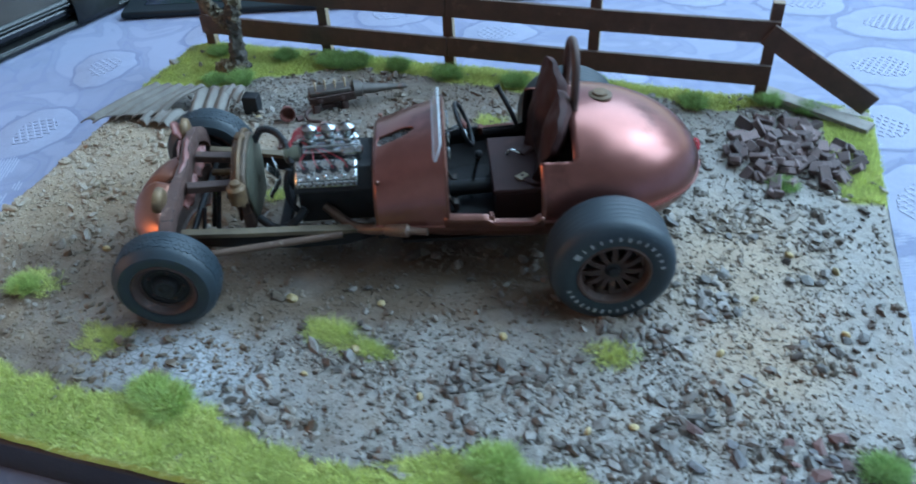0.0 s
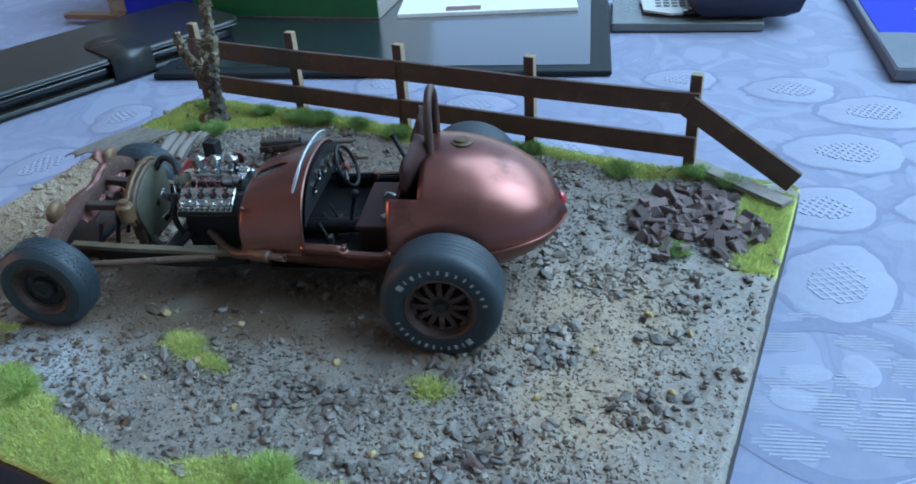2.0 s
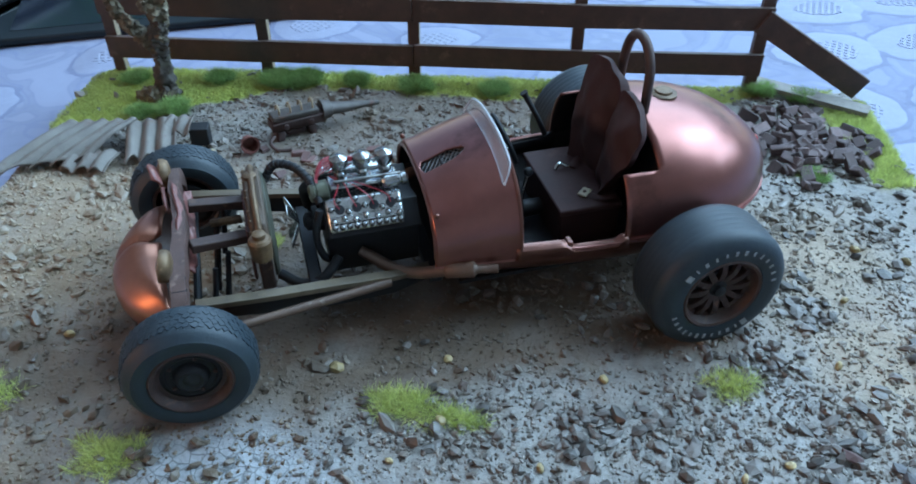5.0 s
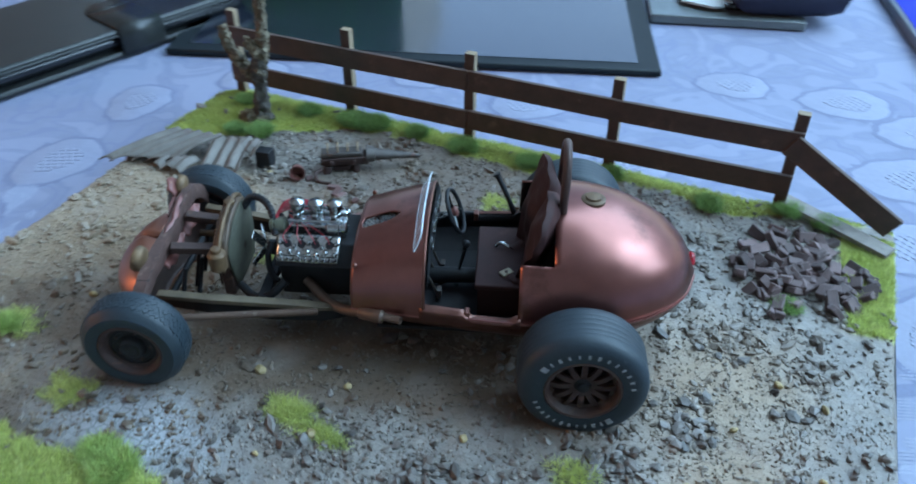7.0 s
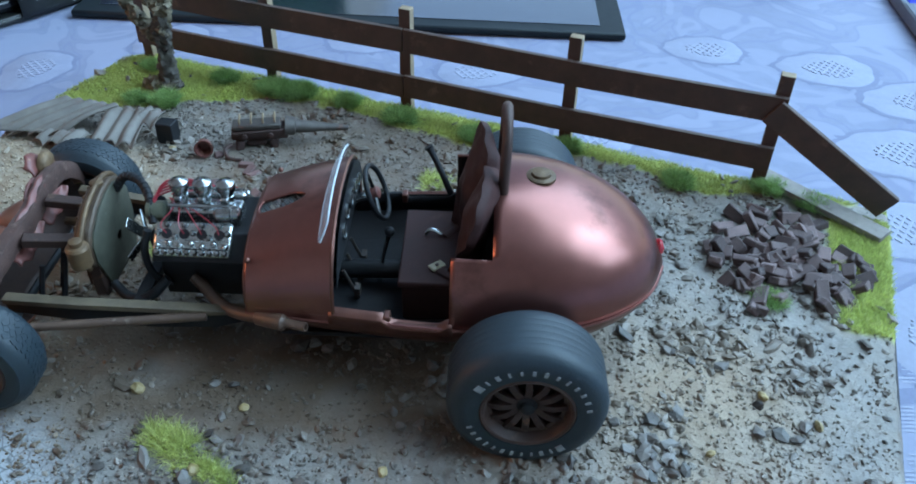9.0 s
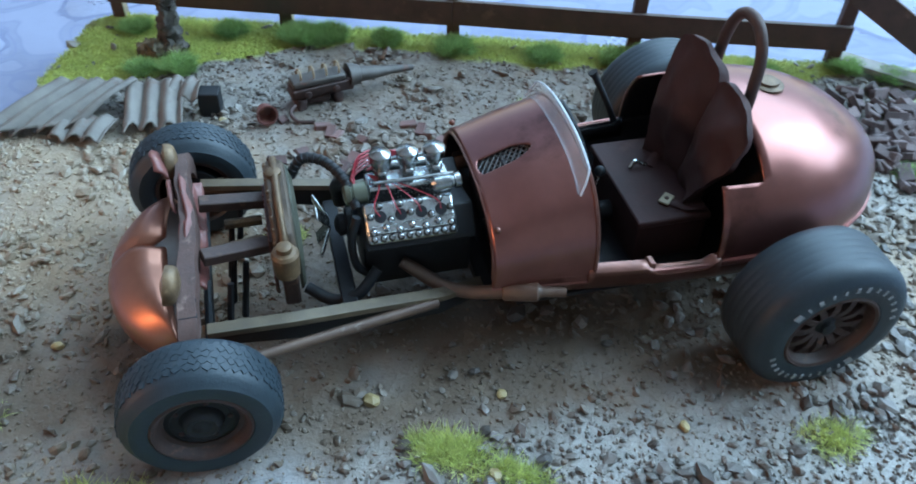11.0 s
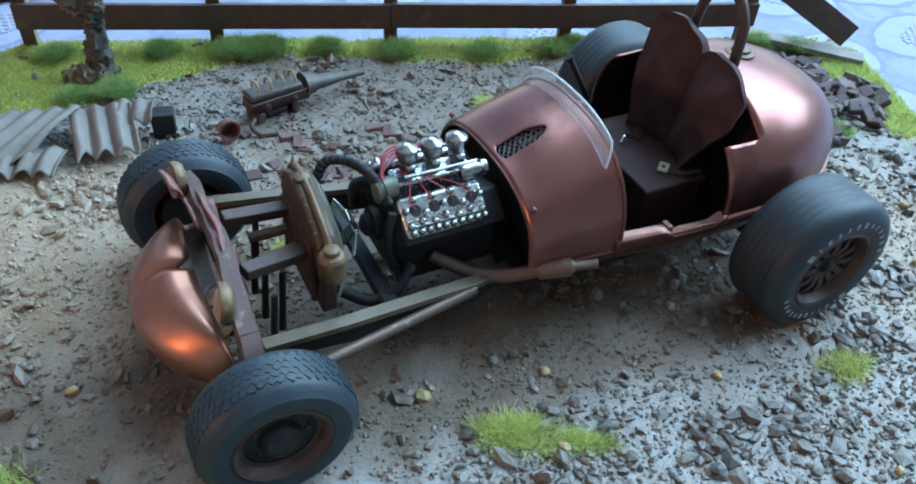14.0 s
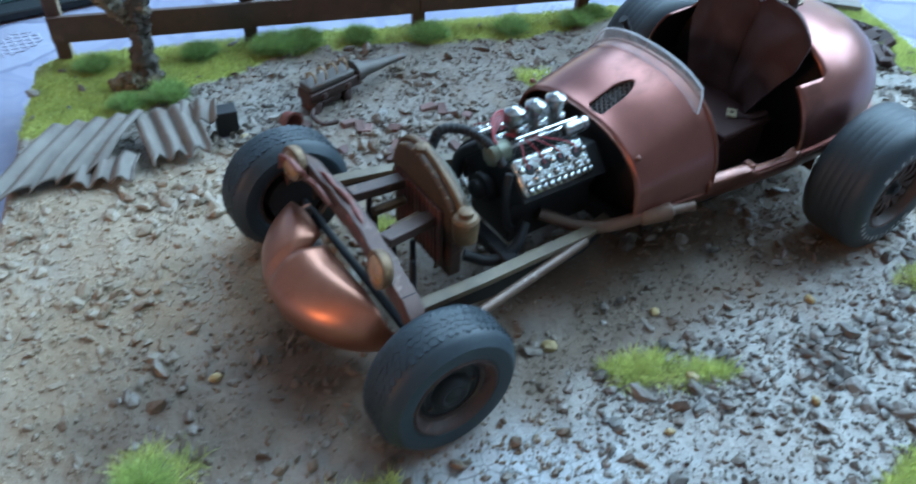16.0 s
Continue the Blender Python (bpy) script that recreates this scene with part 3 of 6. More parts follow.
TAG_CARD = material("grey_card", (0.55, 0.56, 0.55), (0.46, 0.47, 0.46), 12, (0.6, 0.8))
PRINT = material("dark_print", (0.06, 0.065, 0.08), (0.09, 0.09, 0.1), 4, (0.6, 0.8))
ACRYLIC = material("smoky_acrylic", (0.15, 0.17, 0.17), (0.11, 0.125, 0.125), 30, (0.1, 0.3), 0.0, 0.0, 1.0, 0.3)
NAVY = material("navy_fabric", (0.012, 0.014, 0.035), (0.02, 0.022, 0.05), 15, (0.7, 0.9), 0.0, 0.4, 1.0)


def display_stand():
    t = thing("display_stand", 14, 284, TABLE_Z, 15.5, "small acrylic stand with a black wire frame and a card tag", "stand")
    bm = bmesh.new()
    box(bm, 0, 84, 0, 60, 0, 5)
    part("base", bm, ACRYLIC, t, "smoky clear acrylic plate", bevel=0.8)
    bm = bmesh.new()
    tube(bm, [(40, 12, 7.5), (70, 11, 7.5), (88, 12, 7.5), (92, 16, 7.5), (92, 40, 7.5), (92, 70, 12)], 2.0, 8, 4)
    part("wire_frame", bm, BEZEL, t)
    bm = bmesh.new()
    prism(bm, [(18, 16), (34, 8), (52, 14), (56, 34), (50, 50), (16, 48)], 7, 8.2)
    tag = part("tag", bm, TAG_CARD, t, "grey card tag with dark print")
    bm = bmesh.new()
    for k in range(5):
        for q in range(3):
            box(bm, 25 + k * 4.6, 28.4 + k * 4.6, 21 + q * 6, 24 + q * 6 + (k % 2), 8.2, 8.4)
    part("print", bm, PRINT, tag)
    return t


def fabric_pouch():
    t = thing("dark_pouch", 78, 330, TABLE_Z + 5, 20, "dark navy fabric pouch resting on an acrylic stand", "pouch")
    bm = bmesh.new()
    lathe(bm, (0, 0, 0), (0, 0, 1), [(0, 20), (4, 26), (12, 28), (22, 24), (28, 12)], 28)
    for v in bm.verts:
        a = math.atan2(v.co.y, v.co.x)
        square = max(abs(math.cos(a)), abs(math.sin(a))) ** -0.75
        v.co.x, v.co.y = v.co.x * 1.15 * square, v.co.y * 0.95 * square
        v.co += Vector((0, 0, 0.8 * noise.noise(v.co * 0.1)))
    part("pouch", bm, NAVY, t, smooth=60)
    return t


BLUE = material("bright_blue_print", (0.008, 0.02, 0.42), (0.01, 0.028, 0.38), 40, (0.6, 0.75), spec=0.2)
GREY_PRINT = material("blue_grey_print", (0.17, 0.185, 0.215), (0.13, 0.145, 0.175), 30, (0.6, 0.75), spec=0.25)
GREEN_PRINT = material("bright_green_print", (0.012, 0.13, 0.035), (0.008, 0.07, 0.03), 30, (0.35, 0.5))
PAPER = material("white_paper", (0.75, 0.75, 0.72), (0.68, 0.68, 0.66), 20, (0.6, 0.8))


def blue_box():
    t = thing("blue_box", 162, 248, TABLE_Z, 13, "flat cardboard kit box with blue and grey lid print", "box")
    bm = bmesh.new()
    box(bm, 0, 210, 0, 170, 0, 6)
    part("body", bm, GREY_PRINT, t, "blue grey cardboard edge", bevel=0.8)
    bm = bmesh.new()
    box(bm, 1, 209, 1, 53, 6, 6.4)
    part("lower_band", bm, GREY_PRINT, t)
    bm = bmesh.new()
    box(bm, 3, 207, 53, 168, 6, 6.4)
    lid = part("lid_print", bm, BLUE, t)
    bm = bmesh.new()
    lathe(bm, (40, 92, 6.4), (0, 0, 1), [(0, 11), (0.3, 11)], 28)
    part("oval_mark", bm, PAPER, lid)
    return t


def kit_box():
    t = thing("kit_box", -318, 222, TABLE_Z + 3.5, 11.6, "upright cardboard kit box printed green and blue, behind the tablet", "box")
    bm = bmesh.new()
    box(bm, 0, 194, 0, 110, 0, 70)
    part("carton", bm, PLANK, t, bevel=0.6)
    bm = bmesh.new()
    box(bm, 66, 193.5, -0.6, 0, 1.5, 69)
    part("green_panel", bm, GREEN_PRINT, t, "bright green printed panel")
    bm = bmesh.new()
    box(bm, 14, 66, -0.6, 0, 1.5, 69)
    part("blue_panel", bm, BLUE, t, "bright blue printed panel")
    bm = bmesh.new()
    box(bm, -30, 12, -9, 0, 0, 3)
    part("flap", bm, TABLE_WOOD, t, "brown cardboard flap")
    return t


def paper_stack():
    t = thing("paper_stack", -118, 266, TABLE_Z + 3.5, 22, "thin stack of white printed paper on the tablet", "paper")
    bm = bmesh.new()
    box(bm, 0, 112, 0, 80, 0, 2.5)
    part("paper_block", bm, PAPER, t, bevel=0.3)
    bm = bmesh.new()
    box(bm, 30, 52, 3, 12, 2.5, 2.65)
    part("print", bm, BRICK_RED, t)
    return t


for build in (tablet, phone_case, display_stand, fabric_pouch, blue_box, kit_box, paper_stack):
    build()

# ---- the diorama's base and ground ----
BX0, BX1, BY0, BY1 = -134.5, 135.0, -97.0, 103.0


def smooth01(a, b, x):
    t = min(1.0, max(0.0, (x - a) / (b - a)))
    return t * t * (3 - 2 * t)


def ground(x, y):
    """The height of the earth, in millimetres."""
    h = -0.5 - 1.0 * smooth01(20, 100, x)
    for cx, cy, rad, up in ((-50, -54, 15, 1.2), (-70, 10, 15, 1.2), (60, -38, 14, -0.1), (-60, -62, 22, 0.5)):
        h += up * math.exp(-((x - cx) ** 2 + (y - cy) ** 2) / rad ** 2)
    return h + 0.7 * noise.noise((x / 24, y / 24, 1.5)) + 0.45 * noise.noise((x / 11, y / 11, 2.5)) + 0.3 * noise.noise((x / 6, y / 6, 7.5)) + 0.4 * abs(noise.noise((x / 2.4, y / 2.4, 3.5))) + 0.25 * noise.noise((x / 1.3, y / 1.3, 5.5))


base = thing("diorama_base", 0, 0, 0, 0, "rectangular board with modelled gravel ground, on the tablecloth", "diorama base")
CORNER = [(BX0 + 7, BY1 - 3), (BX0 + 2, BY1 - 7), (BX0, BY1 - 14), (BX0, BY0 + 3), (BX0 + 3, BY0), (BX1 - 3, BY0), (BX1, BY0 + 3), (BX1, BY1 - 3), (BX1 - 3, BY1)]
bm = bmesh.new()
prism(bm, CORNER, TABLE_Z + 0.2, -3.0)
part("board", bm, BOARD, base, "dark painted wooden board", bevel=0.8)

FRONT = ((-135, -66), (-110, -73), (-84, -79), (-60, -81), (-46, -77), (-33, -76), (-13, -83), (11, -86), (30, -76), (48, -76), (60, -73), (72, -80), (84, -98), (136, -110))
BACK = ((-135, 58), (-118, 61), (-104, 66), (-90, 76), (-63, 90), (-36, 92), (-18, 88), (12, 86), (47, 94), (66, 93), (83, 88), (100, 96), (112, 100), (136, 101))


def border(rows, x):
    return float(np.interp(x, [a for a, _ in rows], [b for _, b in rows]))


def greenness(x, y):
    """How far a place lies within the flocked strips, in millimetres; more than 0 is green."""
    w = 2.5 * noise.noise((x / 7, y / 7, 21))
    d = max(border(FRONT, x) - y, y - border(BACK, x)) + w
    right = min(x - 121.5 + 0.1 * (y - 44), y - 44, 94 - y) + w * 0.6
    return max(d, right)


def zones(x, y):
    """How sandy, how dark with dirt and painted shade, and how muddy a place is, from 0 to 1."""
    n1, n2 = noise.noise((x / 16, y / 16, 4)), noise.noise((x / 5, y / 5, 9))
    s = max(smooth01(-38, -85, x) * smooth01(-82, -50, y) * smooth01(58, 26, y), 1.2 * math.exp(-(((x - 92) / 24) ** 2 + ((y - 6) / 26) ** 2)), 1.35 * math.exp(-(((x - 99) / 17) ** 2 + ((y + 28) / 21) ** 2)))
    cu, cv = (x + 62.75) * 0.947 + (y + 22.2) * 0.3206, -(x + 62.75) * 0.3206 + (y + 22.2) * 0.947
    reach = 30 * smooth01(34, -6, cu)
    # brown dirt, with the shade under and around the car painted in
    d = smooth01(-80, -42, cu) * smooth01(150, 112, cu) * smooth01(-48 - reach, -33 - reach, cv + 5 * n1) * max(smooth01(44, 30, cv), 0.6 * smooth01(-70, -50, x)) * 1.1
    # a further dark patch paints in the shadow on the track before the nose
    track_shade = math.exp(-(((x + 88) / 32) ** 2 + ((y + 42) / 22) ** 2))
    d, s = d + 1.1 * track_shade, s * (1 - 0.95 * min(1.0, 1.4 * track_shade))
    m = 1.25 * math.exp(-(((x + 43) / 24) ** 2 + ((y + 67) / 11) ** 2))
    return [min(1.0, max(0.0, q)) for q in (s + 0.35 * n1 + 0.25 * n2, d + 0.4 * n1 + 0.2 * n2, m + 0.3 * n1)]


nx, ny = 310, 230
xs, ys = np.linspace(BX0 + 0.3, BX1 - 0.3, nx), np.linspace(BY0 + 0.3, BY1 - 0.3, ny)
verts, sand, green, mud, dirt_shade = [], [], [], [], []
for y in ys:
    for x in xs:
        inset = max(0.0, (BX0 + 9 - x)) + max(0.0, y - (BY1 - 9))
        px, py = x, y
        if x < BX0 + 9 and y > BY1 - 14 and inset > 9:
            px, py = x + (inset - 9) * 0.42, y - (inset - 9) * 0.42
        rim = min(x - BX0, BX1 - x, y - BY0, BY1 - y)
        verts.append((px, py, ground(x, y) - (2.2 * (1 - min(rim, 2.0) / 2.0) ** 2)))
        zs, zd, zm = zones(x, y)
        sand.append(zs)
        dirt_shade.append(zd)
        mud.append(zm)
        green.append(min(1, max(0, 0.5 + greenness(x, y) * 0.4)))
idx = np.arange(nx * ny).reshape(ny, nx)
quads = np.stack([idx[:-1, :-1], idx[:-1, 1:], idx[1:, 1:], idx[1:, :-1]], -1).reshape(-1, 4)


def tinted(m, rows):
    """Lays tones over a material where the mesh's own values say so."""
    n, link = m.node_tree.nodes, m.node_tree.links.new
    bsdf = n["Principled BSDF"]
    colour = bsdf.inputs["Base Color"].links[0].from_socket
    for name, tone, amount in rows:
        at = n.new("ShaderNodeAttribute")
        at.attribute_name = name
        k = n.new("ShaderNodeMath")
        k.operation = "MULTIPLY"
        k.inputs[1].default_value = amount
        link(at.outputs["Fac"], k.inputs[0])
        mix = n.new("ShaderNodeMix")
        mix.data_type = "RGBA"
        mix.inputs["B"].default_value = (*tone, 1)
        link(k.outputs[0], mix.inputs["Factor"])
        link(colour, mix.inputs["A"])
        colour = mix.outputs["Result"]
    link(colour, bsdf.inputs["Base Color"])
    return colour


def earth_material():
    m = material("grey_brown_earth", (0.24, 0.212, 0.184), (0.17, 0.148, 0.127), 8, (0.24, 0.46), 0.0, 1.0, 1.3, 0.0, (0.115, 0.092, 0.073), 3.5, 0.55, spec=0.5)
    n, link = m.node_tree.nodes, m.node_tree.links.new
    bsdf = n["Principled BSDF"]
    # the darkest brown is dirt and also the car's shade, put into the colour
    colour = tinted(m, (("dirt_shade", (0.098, 0.063, 0.038), 0.93), ("sand", (0.31, 0.225, 0.145), 0.8), ("mud", (0.35, 0.365, 0.38), 0.8), ("green", (0.42, 0.46, 0.08), 0.95)))
    # fine cracks in the dried mud
    crack = n.new("ShaderNodeTexVoronoi")
    crack.feature = "DISTANCE_TO_EDGE"
    crack.inputs["Scale"].default_value = 420
    link(n.new("ShaderNodeTexCoord").outputs["Object"], crack.inputs["Vector"])
    line = n.new("ShaderNodeMapRange")
    line.inputs["From Max"].default_value, line.inputs["To Min"].default_value, line.inputs["To Max"].default_value = 0.07, 1.0, 0.0
    link(crack.outputs["Distance"], line.inputs["Value"])
    at = n.new("ShaderNodeAttribute")
    at.attribute_name = "mud"
    k = n.new("ShaderNodeMath")
    k.operation = "MULTIPLY"
    link(at.outputs["Fac"], k.inputs[0])
    link(line.outputs["Result"], k.inputs[1])
    mix = n.new("ShaderNodeMix")
    mix.data_type = "RGBA"
    mix.inputs["B"].default_value = (0.10, 0.10, 0.10, 1)
    link(k.outputs[0], mix.inputs["Factor"])
    link(colour, mix.inputs["A"])
    link(mix.outputs["Result"], bsdf.inputs["Base Color"])
    # dry dirt and sand are duller than the grey earth
    gloss = bsdf.inputs["Roughness"].links[0].from_socket
    for name, amount in (("dirt_shade", 0.32), ("sand", 0.22)):
        at = n.new("ShaderNodeAttribute")
        at.attribute_name = name
        k = n.new("ShaderNodeMath")
        k.operation = "MULTIPLY_ADD"
        k.inputs[1].default_value = amount
        link(at.outputs["Fac"], k.inputs[0])
        link(gloss, k.inputs[2])
        gloss = k.outputs[0]
    link(gloss, bsdf.inputs["Roughness"])
    return m


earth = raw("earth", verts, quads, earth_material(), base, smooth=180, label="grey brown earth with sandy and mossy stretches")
for name, values in (("sand", sand), ("green", green), ("mud", mud), ("dirt_shade", dirt_shade)):
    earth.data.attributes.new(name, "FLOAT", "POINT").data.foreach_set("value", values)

# ---- fence ----
fence = thing("fence", 0, 0, 0, 0, "dark stained post and rail fence, its last rail fallen down", "fence")
POSTS = (-126.0, -72.6, -20.3, 35.6, 96.5)
for k, x in enumerate(POSTS):
    y = 101.0
    bm = bmesh.new()
    box(bm, x - 2.0, x + 2.0, y - 1.6, y + 1.6, -3, 35.5 + 0.5 * (k % 2))
    p = part("post", bm, WOOD_DARK, fence, bevel=0.25)
    p.data.materials.append(PALE_WOOD)
    # the right side and the top of each post are paler
    for f in p.data.polygons:
        if f.normal.x > 0.9 or f.normal.z > 0.9:
            f.material_index = 1
for k, (a, b) in enumerate(zip(POSTS, POSTS[1:])):
    for low, high in ((5.2, 13.0), (21.3, 29.3)):
        r = random.Random(k * 7 + int(low))
        bm = bmesh.new()
        m = Matrix.Translation(((a + b) / 2, 98.45 + r.uniform(-0.15, 0.15), (low + high) / 2)) @ Matrix.Rotation(radians(r.uniform(-0.7, 0.7)), 4, "Y")
        half = (b - a) / 2 + (2.0 if k in (0, 3) else 0.0)
        got = box(bm, -half + 0.15, half - 0.15, -0.85, 0.85, (low - high) / 2, (high - low) / 2, m)
        part("rail", bm, WOOD_DARK, fence, bevel=0.2)
bm = bmesh.new()
d = Vector((131.8, 96.0, 3.2)) - Vector((96.5, 97.0, 24.5))
m = Matrix.Translation(Vector((96.5, 97.2, 24.5))) @ d.to_track_quat("X", "Z").to_matrix().to_4x4()
box(bm, -2, d.length + 1, -1.0, 1.0, -4.0, 4.0, m)
p = part("rail", bm, WOOD_DARK, fence, "fallen rail leaning on the ground", bevel=0.2)
bm = bmesh.new()
m = Matrix.Translation((97, 103, 1.6)) @ Matrix.Rotation(radians(-28), 4, "Z") @ Matrix.Rotation(radians(1), 4, "Y")
box(bm, 0, 40, -3.2, 3.0, -1.3, 0.6, m)
plank = thing("plank", 0, 0, 0, 0, "grey weathered plank lying beside the fence", "plank")
part("board", bm, PLANK, plank, bevel=0.2)

# ---- dead tree ----
tree = thing("dead_tree", -103, 81, -0.8, 0, "dead grey tree trunk with a broken branch and lichen", "tree")


def bark_tube(points, radii, seed):
    bm = bmesh.new()
    tube(bm, points, radii, 18, 10)
    bmesh.ops.subdivide_edges(bm, edges=bm.edges, cuts=1)
    for v in bm.verts:
        p = v.co
        v.co = p + Vector((noise.noise((p.x * 0.5, p.y * 0.5, p.z * 0.28 + seed)), noise.noise((p.x * 0.5 + 9, p.y * 0.5, p.z * 0.28 + seed)), 0)) * 1.2
        v.co += Vector((noise.noise(p * 1.3 + Vector((seed, 0, 0))), noise.noise(p * 1.3 + Vector((0, seed, 0))), noise.noise(p * 1.3))) * 1.25
    return bm


part("trunk", bark_tube([(0, 0, -1), (0.4, 0, 6), (1.4, -0.4, 16), (2.0, -0.6, 22), (3.6, -0.6, 29)], [5.0, 3.0, 2.6, 3.0, 2.4], 2.0), BARK, tree, smooth=60)
part("upper_limb", bark_tube([(1.8, -0.6, 21), (4.0, -0.6, 30), (5.8, -0.6, 38), (6.2, -0.4, 46), (7.6, 0, 56), (8.2, 0.4, 66)], [2.4, 2.3, 2.0, 1.9, 1.7, 1.3], 3.0), LICHEN, tree, "pale flaked upper limb", smooth=60)
part("broken_branch", bark_tube([(2.0, -0.8, 19), (-2.5, -1.8, 23.5), (-6.5, -2.5, 28.5), (-9.0, -2.8, 34), (-9.8, -3, 40)], [2.2, 2.2, 2.0, 2.1, 1.2], 5.0), LICHEN, tree, "pale flaked broken branch", smooth=60)
part("broken_branch", bark_tube([(4.6, -1.8, 31), (1.4, -2.6, 34), (0.4, -2.8, 37)], [2.4, 2.0, 1.0], 9.0), LICHEN, tree, "pale flaked branch stub", smooth=60)
part("root_flare", bark_tube([(-8.5, -1.5, 0.6), (-5, -2.5, 2.2), (0, -2.0, 3.0), (4.5, -1.5, 0.8)], [1.8, 2.6, 2.4, 1.2], 8.0), LICHEN, tree, "pale flaked root", smooth=60)

# ---- corrugated sheets ----


def tin_sheet(x, y, z, turn, wide, long_left, long_right, drop, seed, slant, pitch=5.4, high=1.05, rise=0.0):
    """A sheet whose ridges run from the back edge (y 0) to the torn front edge, slanting aside."""
    t = thing("corrugated_sheet", x, y, z, turn, "bent grey corrugated iron sheet with a torn rusty edge", "iron sheet", "corrugated sheets")
    r = random.Random(seed)
    bm = bmesh.new()
    n, rows = int(wide * 3.2), 18
    tear = [r.uniform(0, 1) for _ in range(60)]
    rings = []
    for j in range(rows + 1):
        ring = []
        for i in range(n + 1):
            a, f = i / n * wide, j / rows
            reach = long_left + (long_right - long_left) * a / wide
            reach *= 1 + 0.16 * noise.noise((a / 5.0, seed * 3.1, 0)) + 0.05 * math.sin(2 * math.pi * a / pitch + 2.0) + 0.04 * tear[int(a / 0.9) % 60]
            b = -reach * f
            fade = 0.75 + 0.25 * smooth01(0.0, 0.3, f)
            ridge = high * fade * (1 + 0.25 * noise.noise((a / 6, 4.0, seed))) * math.sin(2 * math.pi * (a + 0.3 * noise.noise((a / 6, b / 9, seed + 7))) / pitch)
            z_ = ridge + 0.9 * noise.noise((a / 9, b / 9, seed)) - drop * f + 0.7 * math.sin(math.pi * f)
            z_ += rise * (a / wide) ** 1.4 * (1 - 0.35 * f)
            ring.append((a + slant * b, b, z_))
        rings.append(ring)
    loft(bm, rings)
    return part("sheet", bm, TIN, t, smooth=70, thick=0.4)


tin_sheet(-124.0, 54.5, 5.0, 0, 22, 26, 16, 3.4, 1, 0.56, 4.9, 0.8, rise=1.6)
tin_sheet(-105.0, 55.0, 5.2, 4, 15, 19, 15, 3.0, 2, -0.20, 4.9, 0.9, rise=1.4)
tin_sheet(-117.0, 42.5, 1.9, -4, 14, 8.5, 9.5, 0.6, 8, 0.10, 4.8, 0.9, rise=1.2)
tin_sheet(-93.5, 58.5, 5.4, -20, 10.5, 9, 6, 1.6, 5, -0.30, 4.9, 0.9, rise=2.2)
block = thing("black_block", -82, 52, 0, 8, "small square black timber block in the gravel", "block")
bm = bmesh.new()
box(bm, -2.8, 2.8, -2.4, 2.4, -1, 6.4)
part("block", bm, DARK, block, bevel=0.3)

# ---- scrapped engine ----
scrap = thing("scrap_engine", -53.5, 61.5, -0.6, 30, "rusted scrap engine with its gearbox, lying in the gravel", "engine")
bm = bmesh.new()
box(bm, -9, 8, -3.0, 3.0, 3.4, 6.6)
box(bm, -8, -5.4, -3.2, 3.2, 0, 3)
box(bm, 2.4, 5.0, -3.0, 3.0, 0, 3)
box(bm, -4.6, 1.6, -2.2, 2.2, 1.2, 3)
bmesh.ops.bevel(bm, geom=bm.edges[:], offset=0.3, segments=1, affect="EDGES")
for v in bm.verts:
    v.co += Vector((noise.noise(v.co * 0.4), noise.noise(v.co * 0.4 + Vector((5, 0, 0))), noise.noise(v.co * 0.4 + Vector((0, 5, 0))))) * 0.7
part("block", bm, SCRAP, scrap)
bm = bmesh.new()
box(bm, -8.6, 6.4, -2.6, 2.6, 6.6, 8.4)
head = part("cylinder_head", bm, SCRAP_GREY, scrap, bevel=0.5)
for k in range(4):
    bm = bmesh.new()
    x = -6.2 + k * 3.6
    tube(bm, [(x, -1.9, 8.8), (x + 0.1, -1.7, 10.2), (x + 0.2, 0.0, 10.9 + 0.3 * (k % 2)), (x + 0.1, 1.7, 10.2), (x, 1.9, 8.8)], 0.32, 6, 4)
    part("head_bracket", bm, PALE_WOOD, head, "pale bent bracket")
bm = bmesh.new()
lathe(bm, (7.5, 0, 6.2), (1, 0.02, -0.12), [(0, 2.9), (3, 2.6), (3.4, 2.0), (8, 1.7), (12, 1.3), (17, 1.0), (20, 0.7)], 14)
for v in bm.verts:
    v.co.z += 0.5 * noise.noise(v.co * 0.3)
    v.co.y *= 1.25
part("gearbox", bm, SCRAP_GREY, scrap)
for x in (-5, 3):
    bm = bmesh.new()
    lathe(bm, (x, -3.7, 5.2), (0, -1, 0), [(0, 1.0), (0.5, 1.0), (0.7, 0.5)], 12)
    part("core_plug", bm, SCRAP, scrap)
bm = bmesh.new()
tube(bm, [(-9, -4, 3), (-11, -6, 2.4), (-10, -9, 1.2), (-6, -10.5, 1)], 0.6, 7, 5)
part("bent_pipe", bm, SCRAP, scrap)
bucket = thing("rusty_bucket", -67, 50, 0.4, 0, "small rusty red bucket lying on its side", "bucket")
bm = bmesh.new()
lathe(bm, (0, 0, 2.4), (0.5, -0.85, 0.1), [(0, 1.7), (0.4, 2.1), (3.4, 2.7), (3.8, 2.9), (3.8, 2.4), (0.8, 1.7), (0.7, 0.1)], 20)
part("bucket", bm, RUST_RED, bucket)

